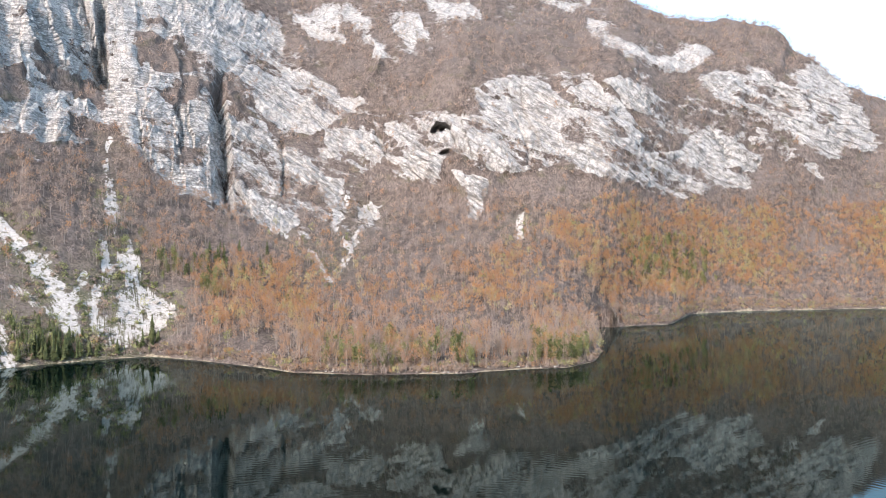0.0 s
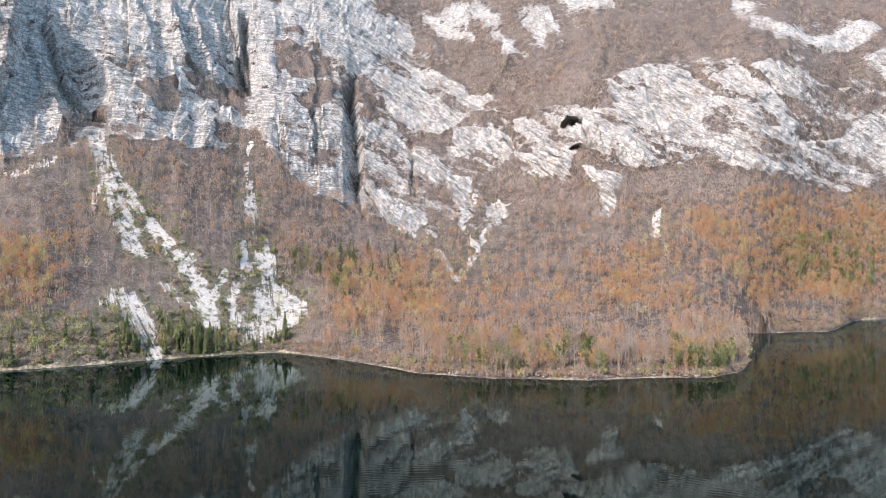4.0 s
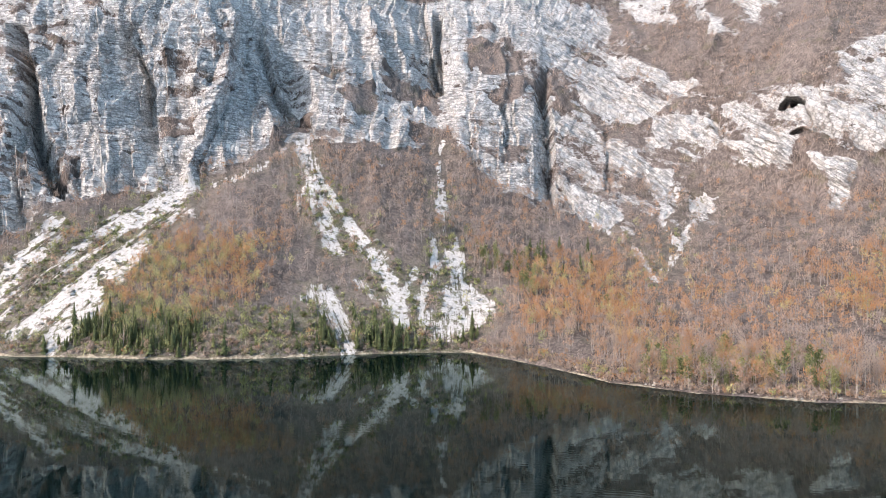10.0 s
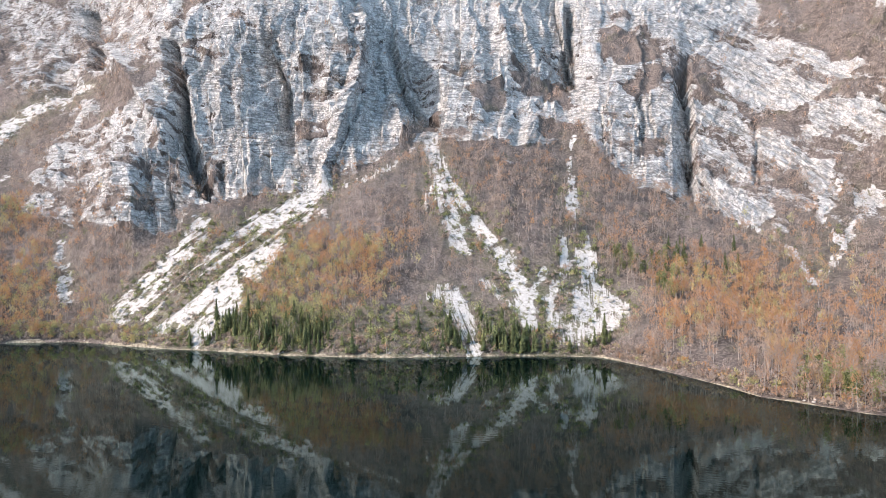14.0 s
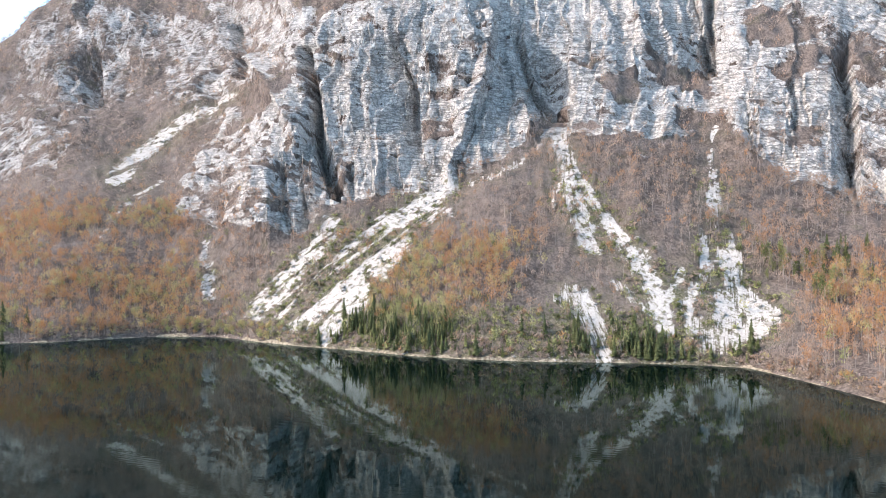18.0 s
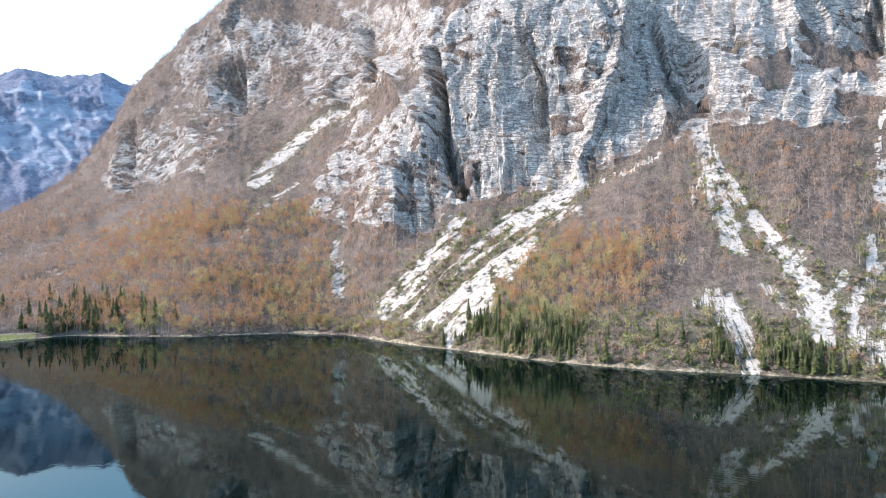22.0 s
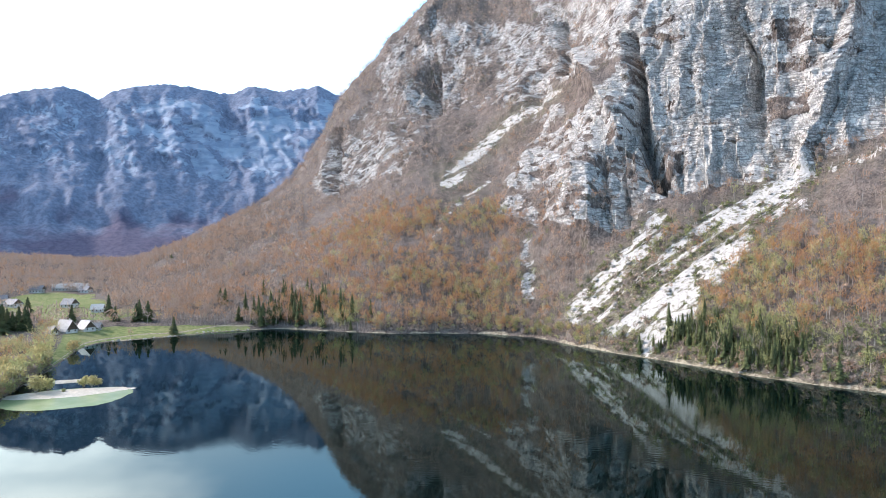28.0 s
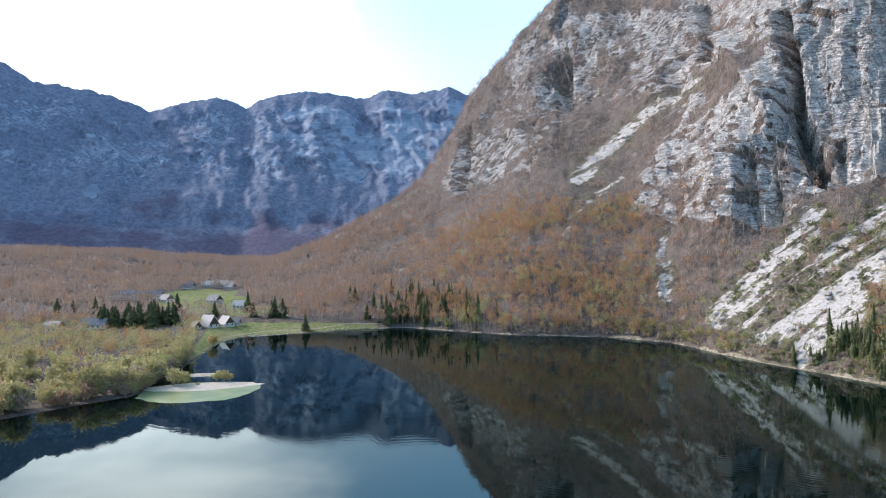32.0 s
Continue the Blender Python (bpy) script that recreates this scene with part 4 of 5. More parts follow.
def headwall():
    b = np.arange(-150, -70, 0.16)
    top = np.interp(b, [c[0] for c in CREST], [c[1] for c in CREST])
    u = np.linspace(0, 1, 210)[:, None]
    r = np.interp(u, [0, 0.22, 0.45, 0.8, 0.9, 1], [1560, 1850, 2080, 2400, 2560, 3300]) + 0 * b
    z = np.interp(u, [0, 0.22, 0.45, 0.8, 0.9, 1], [0.02, 0.22, 0.54, 1.0, 0.97, 0.7]) * top
    a = np.radians(b)[None, :] + 0 * z
    s = a * 2300
    wind = (fbm(s / 300, z / 300, 0 * z, 3, 0.5, 90) - 0.5) * 260
    ribs = 1 - np.abs(2 * fbm((s + 0.6 * z + wind) / 190, z / 500, 0 * z, 4, 0.55, 91) - 1) * 2
    big = fbm(s / 150, z / 130, r / 200, 5, 0.6, 92) - 0.5
    crags = 2 * np.abs(fbm((s + 0.4 * z) / 46, z / 60, 0 * z, 4, 0.6, 95) - 0.5)
    body = smooth(u, 0.05, 0.3) * smooth(-u, -0.82, -0.66)
    r = r - body * (44 * (ribs - 0.4) + 80 * big)
    cliff = smooth(u, 0.3, 0.46) * smooth(-u, -0.79, -0.68)
    r = r + cliff * 40 * crags
    z = z + 16 * (fbm(s / 30, r / 60, 0 * z, 3, 0.6, 93) - 0.5) * smooth(u, 0.1, 0.3)
    z = z + 8 * (fbm(s / 5.5, u * 40 + 0 * z, 0 * z, 2, 0.6, 96) - 0.4) * smooth(u, 0.74, 0.79) * smooth(-u, -0.86, -0.82)
    rock = cliff * smooth(fbm((s + 0.5 * z) / 80, z / 70, r / 120, 4, 0.62, 94), 0.38, 0.55)
    rock = rock * (0.5 + 0.5 * smooth(b, -103, -92))
    # a pale landslip low on the western slopes
    slip = ((b[None, :] + 111.6) / 0.55) ** 2 + ((z - 205) / 20) ** 2 + (fbm(s / 12, z / 12, 0 * z, 3, 0.6, 97) - 0.5) * 2
    rock = np.maximum(rock, 1.3 * smooth(-slip, -1.0, -0.5))
    points = np.stack([r * np.sin(a), r * np.cos(a), z], -1)
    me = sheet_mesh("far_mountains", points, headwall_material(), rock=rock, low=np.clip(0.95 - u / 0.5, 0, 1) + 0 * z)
    tagged(new("backdrop_mountains", me), "shaded headwall of a mountain valley, blue haze painted into its colours", "mountains", kind="structure")


headwall()


# ---- trees ----
RNG = np.random.default_rng(7)


def sliver(base, tip, width):
    """One thin triangle from base to tip."""
    side = np.cross(tip - base, RNG.normal(size=3))
    side *= width / (np.linalg.norm(side) + 1e-9)
    return [base - side, base + side, tip]


def limb(a, b, wa, wb):
    """A three-sided tapered limb."""
    d = (b - a) / (np.linalg.norm(b - a) + 1e-9)
    u = np.cross(d, [0.3, 0.9, 0.2])
    u /= np.linalg.norm(u) + 1e-9
    v = np.cross(d, u)
    ring = [np.cos(k * 2.094) * u + np.sin(k * 2.094) * v for k in range(3)]
    lo, hi = [a + wa * q for q in ring], [b + wb * q for q in ring]
    out = []
    for k in range(3):
        n = (k + 1) % 3
        out += [lo[k], lo[n], hi[n], lo[k], hi[n], hi[k]]
    return out


def bare_tree(height, spread, limbs, twigs, low=0.3, width=0.16, length=1.5, bole=0.01):
    """Triangles of the wood and of the twigs of a broadleaf tree with a rounded crown."""
    wood, crown = [], []
    lean = np.array([RNG.normal() * 0.05, RNG.normal() * 0.05, 1.0]) * height
    wood += limb(np.zeros(3) - [0, 0, 0.6], lean * 0.85, bole * height, 0.04)
    for _ in range(limbs):
        f, a = RNG.uniform(low, 0.7), RNG.uniform(0, 6.283)
        out = spread * RNG.uniform(0.4, 0.8)
        wood += sliver(lean * f, lean * f + np.array([np.cos(a) * out, np.sin(a) * out, height * RNG.uniform(0.1, 0.25)]), 0.09)
    mid, half = lean * (1 + low) / 2, height * (1 - low) / 2
    lumps = [RNG.normal(size=3) * [0.42, 0.42, 0.4] for _ in range(5)]
    for _ in range(twigs):
        v = RNG.normal(size=3)
        v *= RNG.random() ** 0.4 / np.linalg.norm(v)
        v = v * 0.6 + lumps[RNG.integers(5)]
        e = mid + v * [spread, spread, half]
        d = RNG.normal(size=3) * [0.42, 0.42, 0.4] + [0.3 * v[0], 0.3 * v[1], 0.65]
        crown += sliver(e, e + d * length * RNG.uniform(0.6, 1.2), width * RNG.uniform(0.7, 1.3))
    return np.array(wood).reshape(-1, 3), np.array(crown).reshape(-1, 3)


def leafy_tree(height, spread, stems, leaves, size=0.42, loose=0.27):
    """A rounded willow of several stems under many leaf clumps."""
    wood, crown = [], []
    ends = []
    for _ in range(stems):
        a, out = RNG.uniform(0, 6.283), spread * RNG.uniform(0.25, 0.8)
        tip = np.array([np.cos(a) * out, np.sin(a) * out, height * RNG.uniform(0.55, 0.85)])
        wood += limb(np.array([0, 0, -0.4]), tip, 0.16, 0.05)
        ends += [tip, tip * [0.8, 0.8, 0.6]]
    for _ in range(leaves):
        e = ends[RNG.integers(len(ends))] + RNG.normal(size=3) * [spread * loose, spread * loose, height * loose * 0.52]
        e[2] = max(e[2], 0.2)
        d = RNG.normal(size=3) * size * 1.6
        crown += sliver(e, e + d, size * 0.8)
    return np.array(wood).reshape(-1, 3), np.array(crown).reshape(-1, 3)


def conifer(height, spread, tiers, points=9):
    """A spruce: drooping, ragged whorls of boughs round a straight trunk."""
    wood = limb(np.array([0, 0, -0.6]), np.array([0, 0, height * 0.97]), 0.012 * height + 0.05, 0.02)
    crown = []
    for t in range(tiers):
        f = t / tiers
        z, reach = height * (0.12 + 0.86 * f), spread * (1 - f) ** 0.75 * RNG.uniform(0.75, 1.1) + 0.15
        turn = RNG.uniform(0, 6.283)
        for p in range(points):
            a = turn + p * 6.283 / points + RNG.normal() * 0.12
            o = reach * RNG.uniform(0.45, 1.2)
            tip = np.array([np.cos(a) * o, np.sin(a) * o, z - o * RNG.uniform(0.2, 0.5)])
            top = np.array([0, 0, z + height * 0.09])
            w = 0.36 * reach
            s = np.array([-np.sin(a), np.cos(a), 0]) * w
            mid = tip * [0.6, 0.6, 1] + [0, 0, 0.12 * o]
            crown += [top, mid - s, mid + s, mid - s, tip, mid + s]
    return np.array(wood).reshape(-1, 3), np.array(crown).reshape(-1, 3)


def soup_mesh(name, points, material, tone=None):
    """A mesh of loose triangles."""
    me = bpy.data.meshes.new(name)
    n = len(points)
    me.vertices.add(n)
    me.vertices.foreach_set("co", points.astype(np.float32).ravel())
    me.loops.add(n)
    me.loops.foreach_set("vertex_index", np.arange(n, dtype=np.int32))
    me.polygons.add(n // 3)
    me.polygons.foreach_set("loop_start", np.arange(0, n, 3, dtype=np.int32))
    me.update(calc_edges=True)
    if tone is not None:
        me.attributes.new("tone", "FLOAT", "POINT").data.foreach_set("value", np.broadcast_to(np.asarray(tone, np.float32), (n,)).copy())
    me.materials.append(material)
    return me


CELL = np.linalg.norm(np.cross(np.gradient(LAND, axis=0), np.gradient(LAND, axis=1)), axis=-1) * near_front
CELL[:, -1] = 0


def scatter(density, count):
    """Places on the ground, drawn by density a square metre: points, row and column."""
    w = np.nan_to_num(np.clip(CELL * density, 0, None)[:-1, :-1]).ravel()
    pick = RNG.choice(len(w), size=count, p=w / w.sum())
    i, j = np.unravel_index(pick, (LAND.shape[0] - 1, LAND.shape[1] - 1))
    a, b = RNG.random(count)[:, None], RNG.random(count)[:, None]
    p = (LAND[i, j] * (1 - a) + LAND[i + 1, j] * a) * (1 - b) + (LAND[i, j + 1] * (1 - a) + LAND[i + 1, j + 1] * a) * b
    return p, i, j


def stuff(name, label, category, kinds, places, scale, tones, bark=None):
    """Many trees as one thing: all the wood in one part, all the twigs in another."""
    root = tagged(new(name), label, category, kind="stuff")
    woods, crowns, tone = [], [], []
    which = RNG.integers(len(kinds), size=len(places))
    turn = RNG.uniform(0, 6.283, len(places))
    for k, (w, c) in enumerate(kinds):
        m = which == k
        ca, sa, s = np.cos(turn[m]), np.sin(turn[m]), scale[m]
        for src, dst in ((w, woods), (c, crowns)):
            x = s[:, None] * (ca[:, None] * src[:, 0] - sa[:, None] * src[:, 1]) + places[m][:, 0:1]
            y = s[:, None] * (sa[:, None] * src[:, 0] + ca[:, None] * src[:, 1]) + places[m][:, 1:2]
            z = s[:, None] * src[:, 2] + places[m][:, 2:3]
            dst.append(np.stack([x, y, z], -1).reshape(-1, 3))
        tone.append(np.repeat(tones[m], len(c)))
    for part_name, pts, mat, tn in (("trunks", woods, bark or BARK, None), ("twigs", crowns, CROWN, np.concatenate(tone))):
        ob = new(part_name, soup_mesh(part_name, np.concatenate(pts), mat, tn))
        ob.parent = root
    return root


def single(name, label, category, group, kinds, places, scale, crown_material):
    """Trees that stand apart: each one a thing with its trunk and crown."""
    made = []
    for w, c, tone in kinds:
        made.append((soup_mesh("trunk", w, BARK), soup_mesh("crown", c, crown_material, tone)))
    for p, s in zip(places, scale):
        root = tagged(new(name), label, category, group)
        root.matrix_basis = Matrix.Translation(p) @ Matrix.Rotation(RNG.uniform(0, 6.283), 4, "Z") @ Matrix.Diagonal((s, s, s * RNG.uniform(0.9, 1.12), 1))
        wood, crown = made[RNG.integers(len(made))]
        for part_name, me in (("trunk", wood), ("crown", crown)):
            ob = new(part_name, me)
            ob.parent = root


BB = BEARINGS[None, :] + 0 * HEIGHT
UU = U[:, None] + 0 * HEIGHT
PATCH = fbm(BASE[..., 0] / 45, BASE[..., 1] / 45, 0 * HEIGHT, 4, 0.55, 101)
DRY = (INLAND > 1.5) & (HEIGHT > 0.05) & (GRASS < 0.35) & (COVE < 0.05)
OPEN = (1 - 0.94 * smooth(ROCK, 0.25, 0.55)) * (1 - 0.97 * smooth(SCREE, 0.2, 0.5)) * DRY
DELTA = smooth(-BB, 99.5, 101.5)

# colour of the woods: grey twigs above, russet and gold along the shores
RUSSET = smooth(BB, -24, -18) * smooth(-HEIGHT, -(58 + 60 * smooth(BB, 4, 14)), -(34 + 60 * smooth(BB, 4, 14)))
RUSSET *= 0.3 + 0.7 * smooth(HEIGHT, 7, 22)
RUSSET = np.maximum(RUSSET, 1.15 * smooth(-BB, 66, 70) * smooth(-HEIGHT, -130, -85) * smooth(BB, -91, -82))
RUSSET = np.maximum(RUSSET, smooth(-BB, 39, 42) * smooth(BB, -58, -54) * smooth(-HEIGHT, -76, -58) * smooth(HEIGHT, 8, 16) * 1.15)
RUSSET = np.maximum(RUSSET, 0.2 * smooth(-BB, 88, 92))
TONE = 0.04 + 0.24 * PATCH + RUSSET * (0.23 + 0.36 * (PATCH - 0.35))


SHORE_GREEN = smooth(-HEIGHT, -26, -12) * smooth(-BB, 23, 26) * smooth(BB, -68, -64) + 0.25 * smooth(-HEIGHT, -10, -3) * smooth(BB, -20, -16)


def tones_at(i, j, spread=0.11):
    gold = RNG.random(len(i)) < 0.06
    t = TONE[i, j] + RNG.normal(size=len(i)) * spread * 1.3 + gold * 0.22
    green = RNG.random(len(i)) < 0.5 * SHORE_GREEN[i, j] + 0.4 * HALO[i, j] * (HEIGHT[i, j] < 110)
    return np.clip(np.where(green, RNG.uniform(0.7, 1.0, len(i)), t), 0, 1)


tall = [bare_tree(12.5, 3.1, 4, 68, 0.34, 0.2, 1.5, 0.012) for _ in range(12)]
small = [bare_tree(5.5, 2.2, 1, 22, 0.12, 0.2, 1.5) for _ in range(10)]
spruces = [conifer(12.5, 3.1, 10, 7) for _ in range(6)]

low_wood = OPEN * smooth(-UU, -4.35, -3.9) * smooth(BB, -99, -92)
p, i, j = scatter(low_wood * (0.5 + smooth(PATCH, 0.35, 0.6)) * (0.7 + 1.1 * np.clip(RUSSET, 0, 1)), 13500)
stuff("lower_woods", "leafless and russet beech woods on the foot slopes above the lake", "woods", tall, p,
      RNG.uniform(0.5, 1.1, len(p)), tones_at(i, j))
high_wood = OPEN * smooth(UU, 3.9, 4.3) * (RANGE < 1400) * smooth(BB, -94, -85) + 0.04 * smooth(ROCK, 0.5, 0.8) * (RANGE < 1100)
p, i, j = scatter(high_wood * (0.4 + smooth(PATCH, 0.3, 0.6)), 19000)
stuff("upper_woods", "grey-brown leafless scrub on the ledges and upper slopes", "woods", small, p,
      RNG.uniform(0.8, 1.7, len(p)), tones_at(i, j, 0.1) * 0.7, TWIG_BARK)
valley = DRY * (1 - GRASS) * (1 - (BB < -99) * (RANGE < 575)) * (0.4 + 1.2 * smooth(PATCH, 0.4, 0.55)) * smooth(-BB, 84, 93) * (UU > 3.0) * (RANGE < 1400) * (1 - smooth(-BB, 116, 122))
p, i, j = scatter(valley, 10000)
stuff("valley_woods", "leafless rusty brown woods on the valley floor", "woods", small, p, RNG.uniform(1.0, 2.3, len(p)), tones_at(i, j, 0.1) * 0.75, TWIG_BARK)

# spruces that can be told apart
strip = OPEN * (BB > -59) * (BB < -24) * smooth(-HEIGHT, -24, -10)
p1, _, _ = scatter(strip * (0.08 + smooth(PATCH, 0.46, 0.58)), 165)
point = DRY * (BB > -92) * (BB < -78) * smooth(-HEIGHT, -24, -12) * smooth(-np.abs(BB + 84.2), -4.5, -2.5)
p2, _, _ = scatter(point + 0.05 * OPEN * (BB > -90) * (BB < -70) * (HEIGHT < 12), 64)
knoll = OPEN * (np.abs(BB + 17.5) < 3) * (np.abs(HEIGHT - 50) < 10)
p3, _, _ = scatter(knoll, 14)
grove = DRY * (np.abs(BB + 105.3) < 2.6) * (np.abs(RANGE - 562) < 20)
p4, _, _ = scatter(grove, 46)


def spot(bearing, reach):
    """The ground at a bearing and a range."""
    c = int(np.argmin(np.abs(BEARINGS - bearing)))
    r = np.hypot(LAND[:, c, 0], LAND[:, c, 1])
    k = int(np.argmin(np.abs(r - reach)))
    return Vector(LAND[k, c])


SPRUCE_SPOTS = [(-93.4, 553), (-110, 634), (-100.4, 612), (-95.4, 600), (-95.9, 603), (-97.6, 607), (-96.2, 601), (-87.1, 582), (-86.4, 584),
                (-90.1, 640), (-90.6, 649), (-95, 1000), (-108.6, 640), (-111, 640), (-98.2, 640), (-103.2, 640), (-86.7, 590), (-89, 590)]
p5 = np.array([spot(b, r) for b, r in SPRUCE_SPOTS])
pines = OPEN * smooth(-np.abs(BB - 20), -4, -2) * (np.abs(HEIGHT - 45) < 22)
p6, _, _ = scatter(pines, 130)
broad_spruces = [conifer(13, 5.2, 10, 9) for _ in range(4)]
single("spruce", "broad dark green spruce beside the hamlet", "tree", "spruces round the hamlet", [(w, c, 0.0) for w, c in broad_spruces],
       np.concatenate([p4, p5]), np.concatenate([RNG.uniform(0.7, 1.4, len(p4)), RNG.uniform(0.9, 1.35, len(p5))]), NEEDLES)
where = np.concatenate([p1, p2, p3])
sizes = np.concatenate([RNG.uniform(0.5, 1.12, len(p1)), RNG.uniform(0.7, 1.45, len(p2)), RNG.uniform(0.6, 1.1, len(p3))])
single("spruce", "dark green spruce standing among bare trees on the shore", "tree", "spruces", [(w, c, 0.0) for w, c in spruces], where,
       sizes, NEEDLES)

pine_kinds = [leafy_tree(12, 2.3, 3, 260, 0.34, 0.21) + (t,) for t in (0.88, 0.93, 0.97)]
spit = OPEN * (smooth(-np.abs(BB - 12.0), -3.4, -1) + 0.3 * smooth(-np.abs(BB + 1.0), -13, -10) * smooth(PATCH, 0.46, 0.58)) * (HEIGHT < 11) * (INLAND < 45) * (INLAND > 6)
p7, _, _ = scatter(spit, 140)
p8, _, _ = scatter(OPEN * smooth(-np.abs(BB + 21.5), -3.5, -2) * (np.abs(HEIGHT - 38) < 14) * smooth(PATCH, 0.4, 0.55), 40)
where = np.concatenate([p6, p7, p8])
single("pine", "soft green pine among russet broadleaf trees near the water", "tree", "pines", pine_kinds, where, RNG.uniform(0.65, 1.2, len(where)), CROWN)

p, i, j = scatter(strip * smooth(-HEIGHT, -20, -8) * (0.1 + smooth(PATCH, 0.44, 0.56)), 260)
stuff("young_spruces", "thicket of young dark green spruces below the scree", "woods", spruces, p, RNG.uniform(0.3, 0.65, len(p)), RNG.uniform(0.88, 1.0, len(p)), TWIG_BARK)
brush = [leafy_tree(2.8, 1.9, 3, 26, 0.36) for _ in range(6)]
p, i, j = scatter(OPEN * (INLAND > 1.0) * (INLAND < 16) * ((BB > -79) & (BB < 15.5) | (BB > 16.5)) * (1 + 1.5 * (BB > -24)), 2600)
stuff("shore_brush", "tangled grey and tan brush along the lake shore", "brush", brush, p, RNG.uniform(0.6, 1.4, len(p)),
      np.clip(RNG.normal(0.16, 0.1, len(p)) + 0.55 * (RNG.random(len(p)) < 0.16), 0, 1), TWIG_BARK)

# front row of the wooded spit
front = OPEN * (BB > -14) * (BB < 15) * (RANGE < 345) * (HEIGHT > 0.8)
p, i, j = scatter(front, 260)
shore_kinds = [bare_tree(15, 2.6, 9, 190, 0.3, 0.075, 1.9, 0.013) + (t,) for t in (0.03, 0.1, 0.16, 0.2, 0.34, 0.44, 0.5, 0.6)]
single("beech_tree", "slender leafless tree with pale trunk at the water's edge", "tree", "trees on the wooded spit", shore_kinds, p,
       RNG.uniform(0.5, 1.05, len(p)), CROWN)

tip = DRY * (BB > 9) * (BB < 15.9) * (RANGE < 440) * (INLAND > 3)
p, i, j = scatter(tip, 90)
single("beech_tree", "slender leafless tree with pale trunk at the water's edge", "tree", "trees on the wooded spit", shore_kinds, p,
       RNG.uniform(0.5, 0.95, len(p)), CROWN)

# willows of the river mouth
mouth = DRY * DELTA * (BB > -117) * smooth(-RANGE, -430, -330)
p, i, j = scatter(mouth * (1 + 1.5 * (INLAND < 14)) * (0.2 + smooth(PATCH, 0.42, 0.52)), 200)
rim = DRY * (BB < -99.4) * (BB > -103) * (RANGE > 345) * (RANGE < 510) * smooth(-INLAND, -60, -20)
p = np.concatenate([p, scatter(rim, 64)[0]])
willow_kinds = [leafy_tree(h, w, 9, 620, 0.4, 0.17) + (t,) for h, w, t in ((8, 4.4, 0.66), (9, 4.6, 0.7), (7, 4.2, 0.74), (8, 4.8, 0.77), (6, 3.6, 0.2), (9.5, 4.2, 0.68), (5, 3.4, 0.3), (7, 4.0, 0.12))]
single("willow", "bushy yellow-green willow on the flat river mouth", "tree", "willows of the river mouth", willow_kinds, p,
       RNG.uniform(0.6, 1.35, len(p)), CROWN)
p, i, j = scatter(DRY * DELTA * (BB > -120) * smooth(RANGE, 390, 440) * smooth(-RANGE, -640, -480) * (1 - (np.abs(BB + 105.3) < 3) * (RANGE > 500)), 900)
leafy = [bare_tree(8.0, 2.8, 5, 60, 0.15, 0.14, 1.6) for _ in range(5)]
stuff("mouth_woods", "mixed bare and yellowing trees round the hamlet", "woods", leafy, p, RNG.uniform(0.6, 1.2, len(p)),
      np.clip(0.7 - 0.5 * smooth(RANGE[i, j], 520, 660) + RNG.normal(0, 0.12, len(p)), 0.05, 0.9), TWIG_BARK)
point_shrubs = OPEN * (BB > -70) * (BB < -61) * (HEIGHT < 9) + OPEN * (BB > -84) * (BB < -80) * (HEIGHT < 6)
p, i, j = scatter(point_shrubs, 46)
bush_kinds = [leafy_tree(5.5, 2.6, 5, 150) + (t,) for t in (0.66, 0.72, 0.78, 0.86)]
single("shore_bush", "yellow-green bush on the lake shore", "bush", "bushes along the shore", bush_kinds, p, RNG.uniform(0.6, 1.1, len(p)), CROWN)


# low green scrub in the tufts on the debris
scrub = [leafy_tree(2.2, 1.9, 2, 22, 0.42) for _ in range(6)]
p, i, j = scatter(DRY * (ROCK < 0.5) * (SCREE < 0.6) * smooth(HALO, 0.25, 0.6) * (HEIGHT < 125), 1700)
stuff("scree_scrub", "olive and grey-green scrub between the tongues of scree", "scrub", scrub, p, RNG.uniform(0.5, 1.4, len(p)),
      np.where(RNG.random(len(p)) < 0.65, RNG.uniform(0.8, 1.0, len(p)), RNG.uniform(0.05, 0.25, len(p))), TWIG_BARK)


# ---- gravel bar at the river mouth ----
def gravel_material():
    m = Mat("bleached_gravel")
    n, w = m.noise(1.2, 4), m.noise(9.0, 3)
    m.bump(n, 0.15)
    return m.done(m.mix(m.math("MULTIPLY", m.band(w, 0.4, 0.65), 0.6), m.mix(m.band(n, 0.3, 0.7), (0.46, 0.42, 0.36), (0.62, 0.57, 0.5)), (0.36, 0.33, 0.26)), 0.9)


def shoal_material():
    m = Mat("shallow_water")
    n = m.noise(14.0, 4)
    m.bump(m.noise(1.6, 2), 0.02)
    m.b.inputs["Specular IOR Level"].default_value = 0.4
    return m.done(m.mix(m.band(n, 0.3, 0.7), (0.24, 0.34, 0.17), (0.36, 0.43, 0.25)), 0.12)


